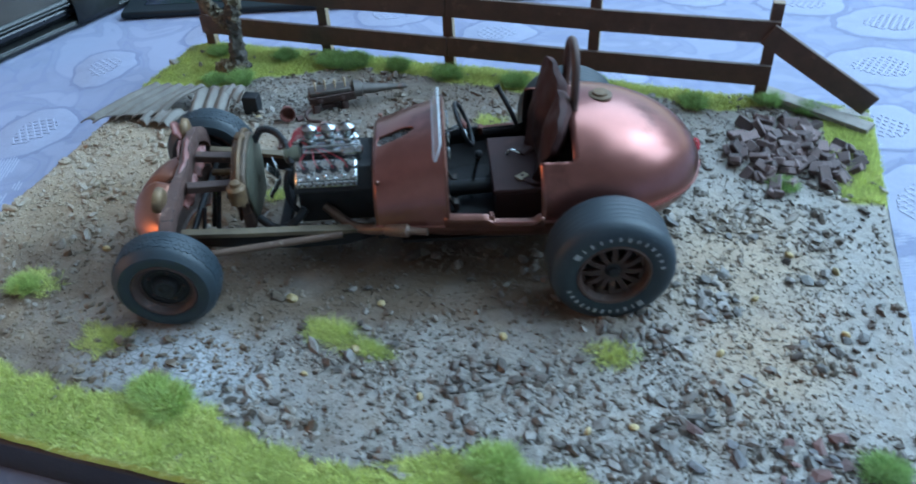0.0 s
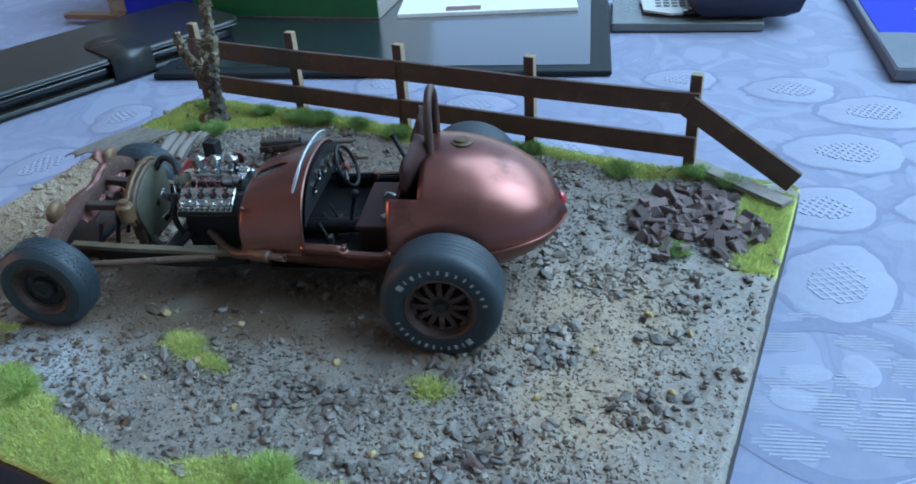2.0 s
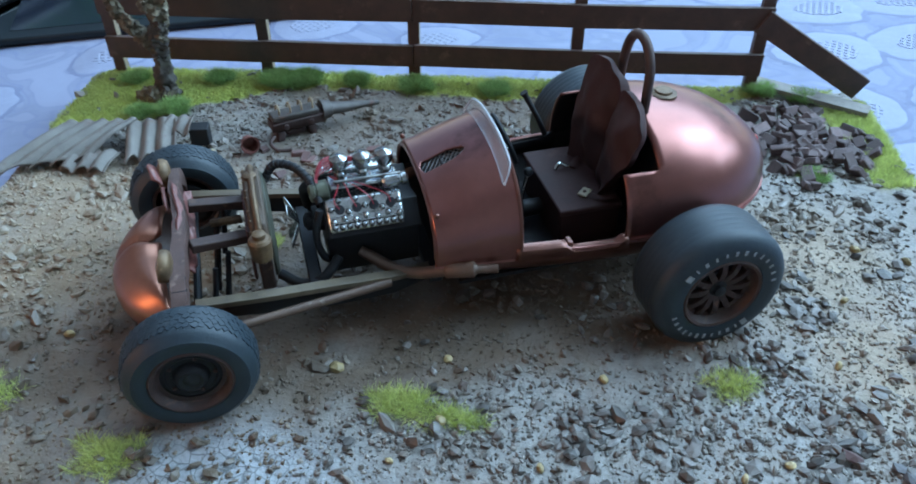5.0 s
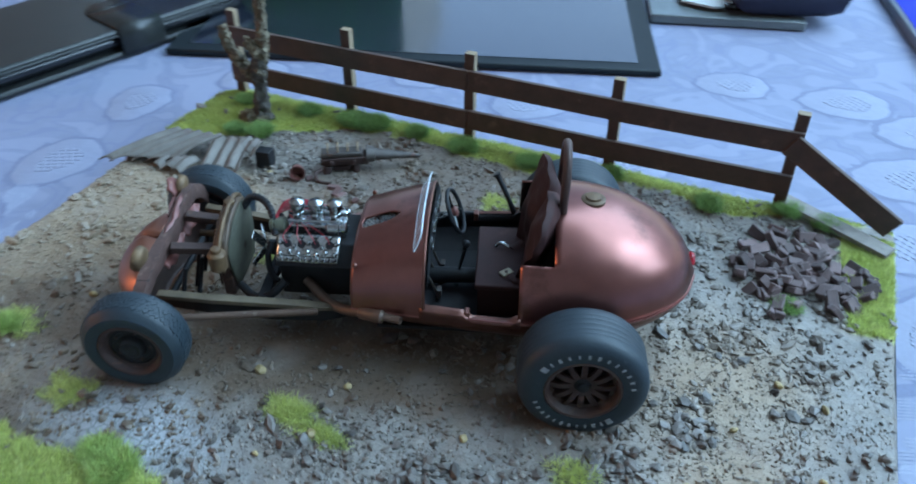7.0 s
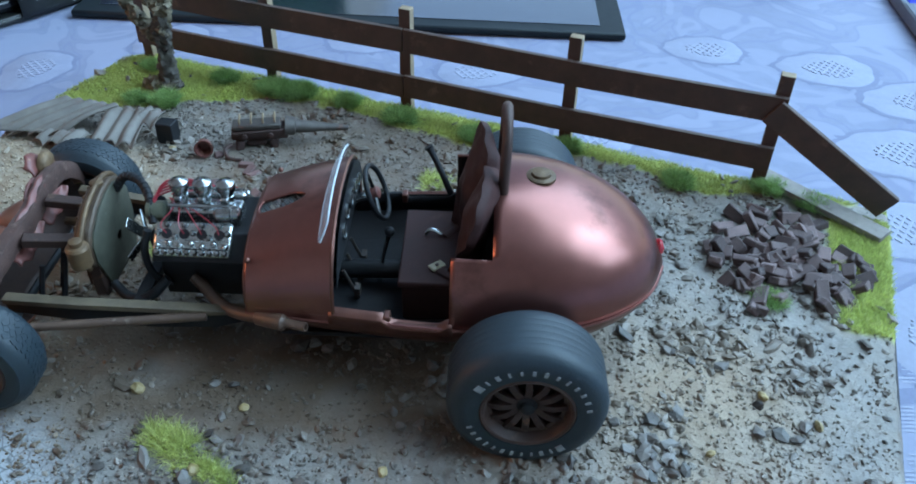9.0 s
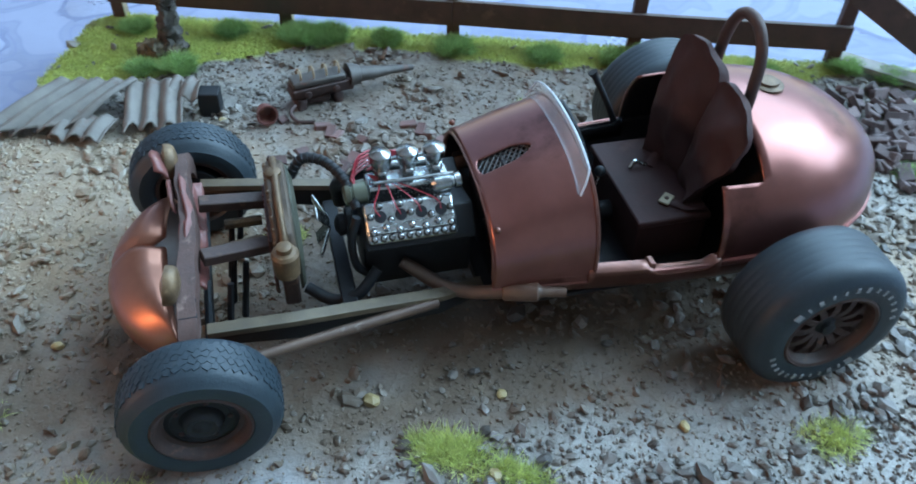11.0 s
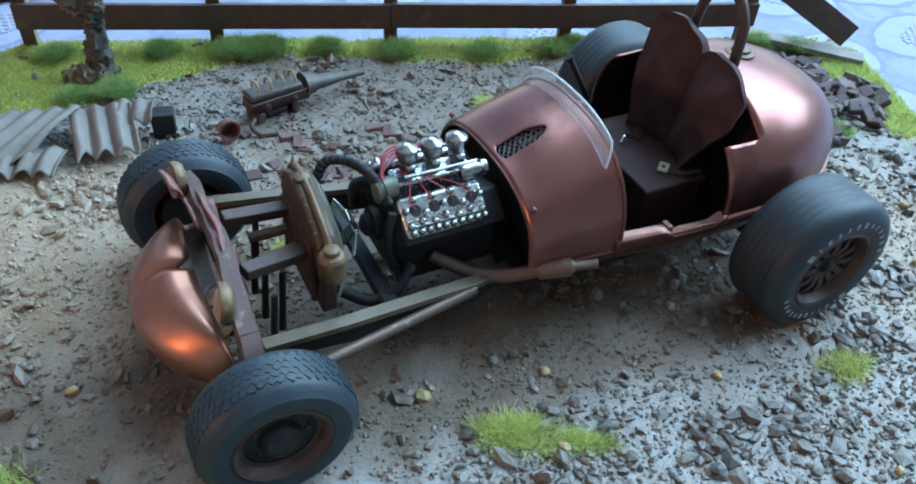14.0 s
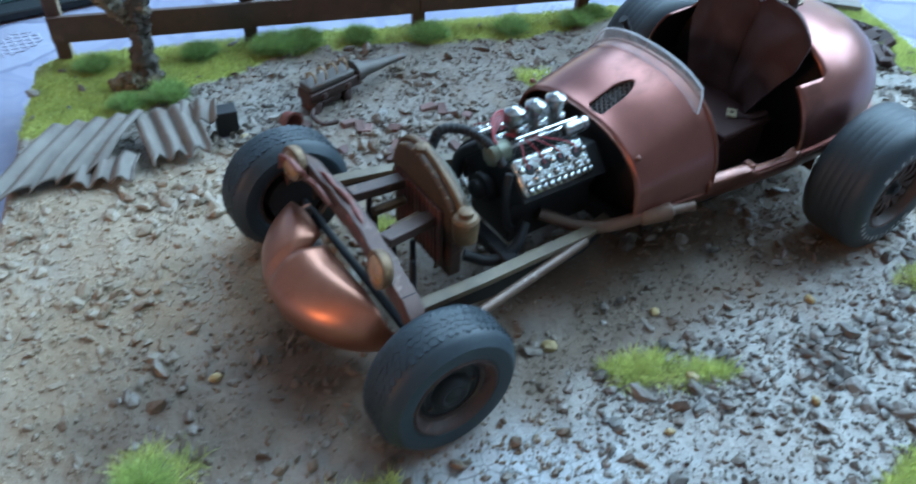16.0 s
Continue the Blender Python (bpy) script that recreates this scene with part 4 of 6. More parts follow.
# ---- the car: along the body from nose (-12) to tail (147), across, up; in millimetres ----
CAR_TURN = 18.7
car = thing("race_car", -62.75, -22.2, 0, CAR_TURN, "worn copper belly tank race car model with open engine and cockpit", "car")
W_ROWS = ((54, 20.0), (57, 20.3), (75, 22.3), (90, 24.0), (99, 24.6), (108, 24.9), (116, 24.6), (124, 23.0), (131, 20.3), (137, 16.6), (141, 13.0), (144, 9.3), (146, 5.6), (147.2, 0.6))
T_ROWS = ((54, 12.6), (57, 13.2), (65, 16.6), (75, 19.6), (90, 21.2), (99, 21.8), (108, 22.2), (116, 22.0), (124, 20.7), (131, 18.3), (137, 15.0), (141, 11.8), (144, 8.5), (146, 5.2), (147.2, 0.6))
D_ROWS = ((54, 9.0), (60, 10.8), (75, 12.5), (99, 13.0), (116, 12.8), (128, 11.2), (137, 8.4), (142, 5.8), (146, 2.8), (147.2, 0.5))
SEAM = 19.6


def at(rows, u):
    return float(np.interp(u, [a for a, _ in rows], [b for _, b in rows]))


def soft_rows(rows):
    """The same rows, rounded by running means, so that the skin has no creases."""
    us = np.linspace(rows[0][0], rows[-1][0], 240)
    vs = np.interp(us, [a for a, _ in rows], [b for _, b in rows])
    k = np.ones(15) / 15
    pad = np.concatenate([vs[0] + (vs[0] - vs[7:0:-1]), vs, vs[-1] + (vs[-1] - vs[-2:-9:-1])])
    return list(zip(us, np.maximum(np.convolve(pad, k, "valid"), 0.3)))


W_ROWS, T_ROWS, D_ROWS = soft_rows(W_ROWS), soft_rows(T_ROWS), soft_rows(D_ROWS)


def skin(u, a, low=False, power=2.25, grow=0.0):
    """A point of the body's skin: a is 0 at the near sill, 90 at the top (or bottom), 180 at the far sill."""
    w, h = at(W_ROWS, u) + grow, at(D_ROWS if low else T_ROWS, u) + grow
    c, s = math.cos(radians(a)), math.sin(radians(a))
    c, s = math.copysign(abs(c) ** (2 / power), c), abs(s) ** (2 / power)
    return (u, -w * c, SEAM + (-h * s if low else h * s))


def angle_at(u, z, power=2.25):
    """The angle a at which the upper skin reaches the height z."""
    s = min(1.0, max(0.0, (z - SEAM) / at(T_ROWS, u)))
    return math.degrees(math.asin(min(1.0, s ** (power / 2))))


# tail with the stepped cockpit edge
bm = bmesh.new()
us = list(np.linspace(99.2, 107.6, 7)) + [107.6 + (147.2 - 107.6) * (1 - (1 - k / 34) ** 1.6) for k in range(1, 35)]
rings = []
for u in us:
    step = angle_at(min(u, 107.6), 34.4)
    step += (42 - step) * smooth01(107.6, 128, u)
    rings.append([skin(u, a) for a in list(np.linspace(0, step, 17)) + list(np.linspace(step, 180 - step, 37))[1:-1] + list(np.linspace(180 - step, 180, 17))])
made = loft(bm, rings)
gone = [f for f in bm.faces if f.calc_center_median().x < 107.6 and any(v in f.verts for row in made[:7] for v in row[17:52])]
bmesh.ops.delete(bm, geom=gone, context="FACES")
bmesh.ops.recalc_face_normals(bm, faces=bm.faces)
tail = part("tail", bm, COPPER, car, "rounded copper painted tail", smooth=50, thick=0.7, lining=FLOOR_DARK)
bm = bmesh.new()
for side in (1, -1):
    tube(bm, [(u, side * (at(W_ROWS, u) + 0.15), SEAM - 0.2) for u in np.linspace(75, 147, 34)], 0.4, 6, 2)
part("seam_trim", bm, COPPER, tail)
bm = bmesh.new()
lathe(bm, (117.6, 0.7, 40.9), (0, 0, 1), [(0, 3.2), (0.8, 3.2), (1.1, 2.6), (1.1, 2.2), (1.6, 2.0), (1.8, 0.6)], 22)
part("fuel_cap", bm, BRONZE, tail, "dull bronze fuel cap")
bm = bmesh.new()
lathe(bm, (145.2, -0.4, 24.0), (0.86, -0.06, 0.5), [(0, 1.6), (0.9, 1.4), (1.4, 0.8)], 16)
for v in bm.verts:
    v.co.z = 24.0 + (v.co.z - 24.0) * 1.6
part("tail_lamp", bm, LENS_RED, tail, "small red tail lamp")

# lower tub
bm = bmesh.new()
us = list(np.linspace(58, 128, 24)) + [128 + (147.2 - 128) * (1 - (1 - k / 14) ** 1.6) for k in range(1, 15)]
loft(bm, [[skin(u, a, True) for a in np.linspace(0, 180, 41)] for u in us])
bmesh.ops.recalc_face_normals(bm, faces=bm.faces)
tub = part("tub", bm, COPPER_WORN, car, "worn copper lower body", smooth=50, thick=0.7, lining=FLOOR_DARK)
for side in (1, -1):
    bm = bmesh.new()
    rings = []
    for u in np.linspace(74, 100, 22):
        w = at(W_ROWS, u)
        lift = 1.5 * smooth01(87.5, 85, u) + 1.6 * smooth01(97, 99.5, u) - 0.6
        inner = w - 1.6
        rings.append([(u, -side * (w + 0.1), SEAM - 1.6), (u, -side * w, SEAM + lift - 0.4), (u, -side * (w - 0.5), SEAM + lift), (u, -side * (inner + 0.3), SEAM + lift), (u, -side * inner, SEAM + lift - 0.4), (u, -side * inner, SEAM - 4.0)])
    loft(bm, rings)
    part("sill", bm, COPPER_WORN if side > 0 else FLOOR_DARK, tub, smooth=40, thick=0.6)
    bm = bmesh.new()
    box(bm, 85.6, 87.0, -side * 22.0 - 1.6, -side * 22.0 + 0.9, SEAM - 1.0, SEAM + 1.6)
    part("bracket", bm, COPPER_WORN, tub, bevel=0.3)
bm = bmesh.new()
box(bm, 62, 110, -18, 18, 9.6, 10.6)
part("floor_pan", bm, FLOOR_DARK, tub)
bm = bmesh.new()
bm.faces.new([bm.verts.new(p) for p in [skin(61.5, a, power=2.45, grow=-0.9) for a in np.linspace(0, 180, 30)] + [(61.5, 15, 9.6), (61.5, -15, 9.6)]])
part("firewall", bm, FLOOR_DARK, tub, thick=0.8)
bm = bmesh.new()
loft(bm, [[(109.5 + k * 0.1, skin(109.5, a)[1] * 0.96, SEAM + (skin(109.5, a)[2] - SEAM) * 0.96) for a in np.linspace(0, 180, 25)] for k in range(2)])
ring = [skin(110, a) for a in np.linspace(0, 180, 25)]
bm.faces.new([bm.verts.new((u, v * 0.95, 10.6 if i in (0, 24) else SEAM + (z - SEAM) * 0.95)) for i, (u, v, z) in enumerate(ring)])
part("bulkhead", bm, FLOOR_DARK, tub)

# cowl with its mesh window
bm = bmesh.new()
us = [55.7, 55.8, 55.9] + list(np.linspace(56, 69, 96)) + list(np.linspace(69.3, 75, 14))
angles = np.concatenate([np.linspace(-4, 66, 40), np.linspace(66.5, 92, 96), np.linspace(93, 184, 50)])
made = loft(bm, [[skin(max(u, 56), a, power=2.45, grow=-1.0 * (max(0.0, 56.6 - u) / 0.9) ** 2) if 0 <= a <= 180 else (u, -math.copysign(at(W_ROWS, u), 90 - a), SEAM - 1.6) for a in angles] for u in us])
gone = [f for f in bm.faces if (lambda c: 56.8 < c.x < 67.2 and abs(c.y + 2.8) < 2.2 * math.sqrt(max(0.0, min(1.0, (c.x - 56.8) / 0.7) * min(1.0, (67.2 - c.x) / 3.5))))(f.calc_center_median())]
bmesh.ops.delete(bm, geom=gone, context="FACES")
bmesh.ops.recalc_face_normals(bm, faces=bm.faces)
cowl = part("cowl", bm, COPPER, car, "copper engine cowl with a mesh vent", smooth=50, thick=0.6, lining=FLOOR_DARK)
bm = bmesh.new()
for k in range(-12, 20):
    for sgn in (1, -1):
        pts = []
        for q in range(9):
            v = -6.4 + q * 0.9
            u = 57 + k * 1.15 + sgn * (v + 2.8) * 0.7
            if 56.8 < u < 67.6:
                pts.append((u, v, SEAM + at(T_ROWS, u) - 1.0 - (v / 20.0) ** 2 * 4))
        if len(pts) > 1:
            tube(bm, [pts[0], pts[-1]], 0.17, 4, 1)
part("vent_mesh", bm, MESH_WIRE, cowl, "silver wire mesh")
bm = bmesh.new()
slot = []
for t in np.linspace(0, 2 * math.pi, 49)[:-1]:
    u = 62.0 - 5.2 * math.cos(t)
    half = 2.2 * math.sqrt(max(0.0, min(1.0, (u - 56.8) / 0.7) * min(1.0, (67.2 - u) / 3.5)))
    v = -2.8 + math.copysign(half, math.sin(t))
    slot.append((u, v, SEAM + at(T_ROWS, u) * max(0.0, 1 - abs(v / at(W_ROWS, u)) ** 2.45) ** (1 / 2.45) - 0.22))
tube(bm, slot + slot[:1], 0.17, 6, 1)
part("vent_rim", bm, COPPER, cowl, smooth=80)
bm = bmesh.new()
tube(bm, [skin(56, a, power=2.45, grow=-0.7) for a in np.linspace(0, 180, 40)], 0.34, 6, 1)
part("front_lip", bm, COPPER_WORN, cowl)
bm = bmesh.new()
tube(bm, [skin(75, a, power=2.45) for a in np.linspace(0, 180, 40)], 0.45, 6, 1)
part("rear_lip", bm, COPPER_WORN, cowl)
for side in (1, -1):
    bm = bmesh.new()
    bmesh.ops.create_uvsphere(bm, u_segments=10, v_segments=6, radius=0.65, matrix=Matrix.Translation((57.0, side * 17.0, 29.6)))
    part("rivet", bm, COPPER_WORN, cowl, smooth=80)

# windscreen, dashboard, wheel
bm = bmesh.new()
rings = []
for k in range(5):
    f = k / 4
    ring = []
    for a in np.linspace(48, 132, 40):
        fade = (min(1.0, (a - 48) / 6) * min(1.0, (132 - a) / 6)) ** 0.6
        x, y, z = skin(72.4, a, power=2.45)
        ring.append((x + 1.7 * f * fade, y * (1 + 0.03 * f), z + 0.1 + f * 3.3 * fade))
    rings.append(ring)
loft(bm, rings)
bmesh.ops.recalc_face_normals(bm, faces=bm.faces)
screen = part("windscreen", bm, SCREEN, cowl, "curved clear windscreen", smooth=60, thick=0.5)
screen.visible_shadow = False
# a pale tube paints in the bright line along the screen's edge
EDGE = material("bright_screen_edge", (0.62, 0.68, 0.72), (0.5, 0.56, 0.6), 2, (0.2, 0.4), 0.0, 0.3, 0.5)
bm = bmesh.new()
tube(bm, rings[4], 0.2, 6, 1)
part("screen_edge", bm, EDGE, screen, "pale line for the screen's bright edge")
bm = bmesh.new()
pts = [skin(75.2, a, power=2.45, grow=-0.8) for a in np.linspace(16, 164, 40)]
for off in (0.0, 0.8):
    bm.faces.new([bm.verts.new((u + off, v, z)) for u, v, z in pts] + [bm.verts.new((75.2 + off, 17, 27)), bm.verts.new((75.2 + off, -17, 27))])
dash = part("dashboard", bm, DARK, car, "black dashboard with dials")
for v, z, rad in ((-9, 32, 1.9), (-4, 33.5, 1.9), (2, 33, 2.3), (8, 32, 1.9), (13, 30.5, 1.6)):
    bm = bmesh.new()
    lathe(bm, (76.0, v, z), (1, 0, 0), [(0, rad), (0.5, rad), (0.5, rad * 0.8), (0.35, rad * 0.8)], 18)
    part("dial", bm, CHROME, dash, "chrome rimmed dial")
steering = Matrix.Translation((81.0, 9.5, 29.5)) @ Matrix.Rotation(radians(-22), 4, "Y")
bm = bmesh.new()
tube(bm, [steering @ Vector((0, 6.4 * math.cos(t), 6.4 * math.sin(t))) for t in np.linspace(0, 2 * math.pi, 33)], 0.62, 8, 1)
wheel = part("steering_wheel", bm, DARK, car, "black steering wheel with chrome spokes", smooth=80)
for k in range(3):
    t = radians(90 + 120 * k)
    bm = bmesh.new()
    rod(bm, steering @ Vector((-0.6, 0, 0)), steering @ Vector((0, 6.2 * math.cos(t), 6.2 * math.sin(t))), 0.5, 0.4, 6)
    part("spoke", bm, CHROME, wheel)
bm = bmesh.new()
lathe(bm, steering @ Vector((-1.2, 0, 0)), steering.to_3x3() @ Vector((1, 0, 0)), [(0, 1.6), (1.4, 1.5), (1.8, 0.8)], 14)
part("hub", bm, RUST_RED, wheel)
bm = bmesh.new()
rod(bm, steering @ Vector((-0.8, 0, 0)), (70, 8.5, 25.0), 0.8)
part("column", bm, CHROME, wheel)

# seat, belts, levers
bm = bmesh.new()
box(bm, 87.6, 103.5, -13.4, 13.4, 20.4, 22.0)
box(bm, 88.4, 103.5, -12.4, 12.4, 10.6, 20.4)
seat = part("seat_base", bm, SEAT, car, "dark brown seat base", bevel=0.4)
bm = bmesh.new()
nv, nz = 33, 22
front, back = [], []
for j in range(nz + 1):
    f = j / nz
    row_f, row_b = [], []
    for i in range(nv):
        s = -1 + 2 * i / (nv - 1)
        half = 9.5 + 4.6 * smooth01(0, 0.75, f)
        top = (47.2 + 2.5 * s) - 4.6 * (1 - math.sqrt(max(0.0, 1 - ((abs(s) - 0.5) / 0.52) ** 2)))
        z = 21.5 + (top - 21.5) * f
        v = s * half + 2.4 * min(0.0, s) * f
        lobe = 2.6 * abs(math.sin(math.pi * s)) * math.sin(math.pi * min(f * 1.1, 1)) ** 0.6
        u = 101.2 + 3.6 * f + 2.2 * (1 - s * s) * 0.4 - 3.0 * abs(s) ** 3 * (1 - f * 0.6) - lobe
        row_f.append((u, v, z))
        row_b.append((u + 4.2 * (1 - abs(s) ** 6 * 0.6) * (1 - f ** 8 * 0.6) + lobe, v * 0.98, z - 0.3))
    front.append(row_f)
    back.append(row_b)
rings = [fr + bk[::-1] for fr, bk in zip(front, back)]
made = loft(bm, rings, wrap=True)
bm.faces.new(made[0])
top = made[-1]
for i in range(nv - 1):
    bm.faces.new((top[i], top[i + 1], top[2 * nv - 2 - i], top[2 * nv - 1 - i]))
for v in bm.verts:
    v.co += Vector((noise.noise(v.co * 0.22) * 1.1, noise.noise(v.co * 0.3 + Vector((7, 0, 0))) * 0.5, noise.noise(v.co * 0.3 + Vector((0, 7, 0))) * 0.5))
bmesh.ops.recalc_face_normals(bm, faces=bm.faces)
part("seat_back", bm, SEAT, car, "dark brown double lobed seat back", smooth=55)
bm = bmesh.new()
box(bm, -1.7, 1.7, -1.1, 1.1, -0.25, 0.25, Matrix.Translation((95.9, -7.9, 22.5)) @ Matrix.Rotation(radians(40), 4, "Z"))
buckle = part("belt_buckle", bm, GAUGE, seat, "pale metal belt buckle", bevel=0.15)
bm = bmesh.new()
lathe(bm, (95.9, -7.9, 22.75), (0, 0, 1), [(0, 0.5), (0.2, 0.4)], 10)
part("button", bm, RUST, buckle)
bm = bmesh.new()
tube(bm, [(92.5, 3.2, 22.4), (94, 4.0, 23.4), (96.4, 3.4, 22.6)], 0.45, 6, 4)
part("belt_clasp", bm, CHROME, seat, "chrome belt clasp")
for pts in (((96.5, -8.6, 22.3), (99, -11, 22.5), (102, -12.4, 23.4)), ((97, 3.2, 22.3), (100, 6.2, 22.4), (103, 8.0, 24))):
    bm = bmesh.new()
    tube(bm, pts, 1.1, 6, 4, 0.3)
    part("belt", bm, SEAT, seat)
bm = bmesh.new()
tube(bm, [(97.6, 23.6, 20), (95.4, 24.8, 25), (92.6, 26.2, 30.4), (91.8, 26.5, 31.8)], [0.8, 0.75, 0.8, 1.2], 8, 5)
part("brake_lever", bm, DARK, car, "black hand brake lever", smooth=80)
bm = bmesh.new()
tube(bm, [(82, -1, 11), (83, 0, 18), (84.5, 1, 24)], 0.5, 8, 4)
shifter = part("gear_lever", bm, CHROME, car, "thin chrome gear lever")
bm = bmesh.new()
bmesh.ops.create_uvsphere(bm, u_segments=12, v_segments=8, radius=1.2, matrix=Matrix.Translation((84.6, 1, 24.6)))
part("knob", bm, DARK, shifter, smooth=80)
bm = bmesh.new()
rod(bm, (60, 0, 13.5), (88, 0, 14.5), 2.6, 2.2, 12)
part("driveshaft_tunnel", bm, DARK, tub)
bm = bmesh.new()
for v in (-6, 0, 6):
    rod(bm, (77.5, v, 11), (74.5, v + 0.5, 18), 0.4, 0.4, 6)
    box(bm, 77, 78.2, v - 1.2, v + 1.2, 11.4, 14)
part("pedals", bm, SCRAP_GREY, tub)

# roll hoop
bm = bmesh.new()
tube(bm, [(109.4, -5.6, 38), (109.5, -5.6, 46), (109.6, -5.0, 51.8), (109.6, -2.4, 55.8), (109.6, 1.2, 57.0), (109.6, 4.6, 55.6), (109.6, 7.0, 51.5), (109.5, 8.0, 45), (109.4, 8.2, 38)], 1.15, 12, 6)
hoop = part("roll_hoop", bm, RUST, car, "rust brown tubular roll hoop", smooth=80)
for v in (-5.6, 8.2):
    bm = bmesh.new()
    lathe(bm, (109.4, v, at(T_ROWS, 109.4) + 17.6), (0, 0, 1), [(0, 2.2), (1.0, 2.1), (1.4, 1.5)], 14)
    part("foot_plate", bm, COPPER_WORN, hoop)

# nose shell, dented on top
bm = bmesh.new()
rings = []
for i in range(61):
    th = -92 + 184 * i / 60
    high = 7.6 + 1.7 * smooth01(-20, 30, th) - 1.4 * smooth01(42, 85, th)
    ring = []
    for j in range(31):
        edge_u = 3.4 + 3.0 * math.exp(-((th - 8) / 3.4) ** 2) + 0.12 * noise.noise((th / 20, 0, 3))
        top = math.degrees(math.acos(min(0.98, edge_u / 16.0 / max(0.18, math.cos(radians(th))))))
        ph = -78 + (max(10.0, top) + 78) * j / 30
        cp, sp = math.cos(radians(ph)), math.sin(radians(ph))
        cp, sp = abs(cp) ** 0.8, math.copysign(abs(sp) ** 0.9, sp)
        lip = 0.8 * math.exp(-(((j - 26) / 3.0) ** 2)) - 0.8 * smooth01(27, 30, j)
        fold = 1.3 * math.exp(-(((th - 8) / 2.3) ** 2)) * smooth01(13, 27, j)
        u, v = 3.0 - (16.8 - fold) * cp * math.cos(radians(th)), 20.2 * (0.35 + 0.65 * cp) * math.sin(radians(th))
        ring.append((u, v, 13.8 + (high if sp > 0 else 8.6) * sp + (lip - fold * 0.6 if sp > 0 else 0.0)))
    rings.append(ring)
loft(bm, rings)
bmesh.ops.recalc_face_normals(bm, faces=bm.faces)
part("nose", bm, COPPER_LIT, car, "dented copper nose shell", smooth=60, thick=0.6, lining=RUST)

# front axle beam, lamps, brackets
def strap(bm, points, wide, thick, steps=6, side=(1, 0, 0)):
    """A bent flat bar with chamfered edges; wide and thick have one value for each point."""
    way = curve_points(points, steps)
    n = len(way)
    rings = []
    for i, c in enumerate(way):
        a = (way[min(i + 1, n - 1)] - way[max(i - 1, 0)]).normalized()
        s = (Vector(side) - a * a.dot(Vector(side))).normalized()
        w = a.cross(s)
        f = i / (n - 1) * (len(wide) - 1)
        hw, ht = float(np.interp(f, range(len(wide)), wide)) / 2, float(np.interp(f, range(len(thick)), thick)) / 2
        c = c + s * 0.5 * noise.noise(c * 0.3) + w * 0.35 * noise.noise(c * 0.45)
        rings.append([c + s * (hw * p) + w * (ht * q) for p, q in ((1, 0.6), (0.85, 1), (0.3, 0.8), (-0.3, 0.8), (-0.85, 1), (-1, 0.6), (-1, -0.6), (-0.85, -1), (0.85, -1), (1, -0.6))])
    made = loft(bm, rings, wrap=True)
    bm.faces.new(made[0])
    bm.faces.new(made[-1][::-1])
    bmesh.ops.recalc_face_normals(bm, faces=bm.faces)
    return bm


axle = part("front_axle", strap(bmesh.new(), [(2.3, -27, 14.5), (2.2, -25.6, 20), (2.2, -22, 23.0), (2.6, -12, 25.2), (3.2, 0, 26.3), (2.4, 11, 27.4), (2.2, 19, 25.8), (2.2, 25.2, 20), (2.3, 27, 14.5)], [3.0, 3.4, 3.5, 3.4, 3.0, 2.6, 2.8, 3.0, 3.0], [2.6, 3.2, 4.2, 4.6, 5.0, 5.0, 4.4, 3.2, 2.6]), AXLE_PAINT, car, "rusty brown flat front axle beam", smooth=40)
for v in (-18.6, -21.6):
    bm = bmesh.new()
    box(bm, 0.7, 3.8, v - 0.55, v + 0.55, 24.2, 26.0 - 0.28 * (abs(v) - 18.6))
    part("slot", bm, DARK, axle, "dark slot across the beam", bevel=0.15)


def torn_flap(name, points, high, lean, seed, label):
    """A thin upright strip of metal whose upper edge is torn and curled."""
    way = curve_points(points, 7)
    rings = []
    for k in range(6):
        f = k / 5
        ring = []
        for i, c in enumerate(way):
            s = i / (len(way) - 1)
            rise = high * math.sin(math.pi * min(1.0, 0.15 + 0.85 * s)) ** 0.5 * (0.85 + 0.6 * noise.noise((s * 5, seed, 0)))
            curl = lean * f * f + 0.35 * noise.noise((s * 4, f * 2, seed + 4))
            ring.append((c.x + curl, c.y + 0.5 * noise.noise((s * 9, f * 3, seed + 8)), c.z + rise * f))
        rings.append(ring)
    bm = bmesh.new()
    loft(bm, rings)
    bmesh.ops.recalc_face_normals(bm, faces=bm.faces)
    return part(name, bm, RUST_RED, axle, label, smooth=60, thick=0.5)


torn_flap("torn_flange", [(4.2, -6, 26.8), (4.5, 0, 27.8), (3.7, 8, 28.8), (3.4, 14, 28.2)], 2.2, -1.4, 3, "torn reddish flange of the axle beam")
torn_flap("torn_flange", [(1.2, -9, 26.2), (1.4, -4, 27.0), (1.7, 2, 27.8)], 1.6, 1.6, 11, "torn reddish flange of the axle beam")
torn_flap("torn_flange", [(1.2, 3, 27.0), (0.8, 7, 28.4), (0.4, 11, 28.8)], 1.3, -0.8, 27, "torn reddish flange of the axle beam")
torn_flap("torn_flange", [(4.0, -12, 23.0), (4.4, -6, 24.0), (4.6, 0, 24.6)], -3.4, 1.2, 31, "torn reddish flange of the axle beam")
torn_flap("torn_flange", [(4.2, 2, 24.6), (4.0, 8, 25.4), (3.8, 14, 24.8)], -4.2, 1.6, 37, "torn reddish flange of the axle beam")
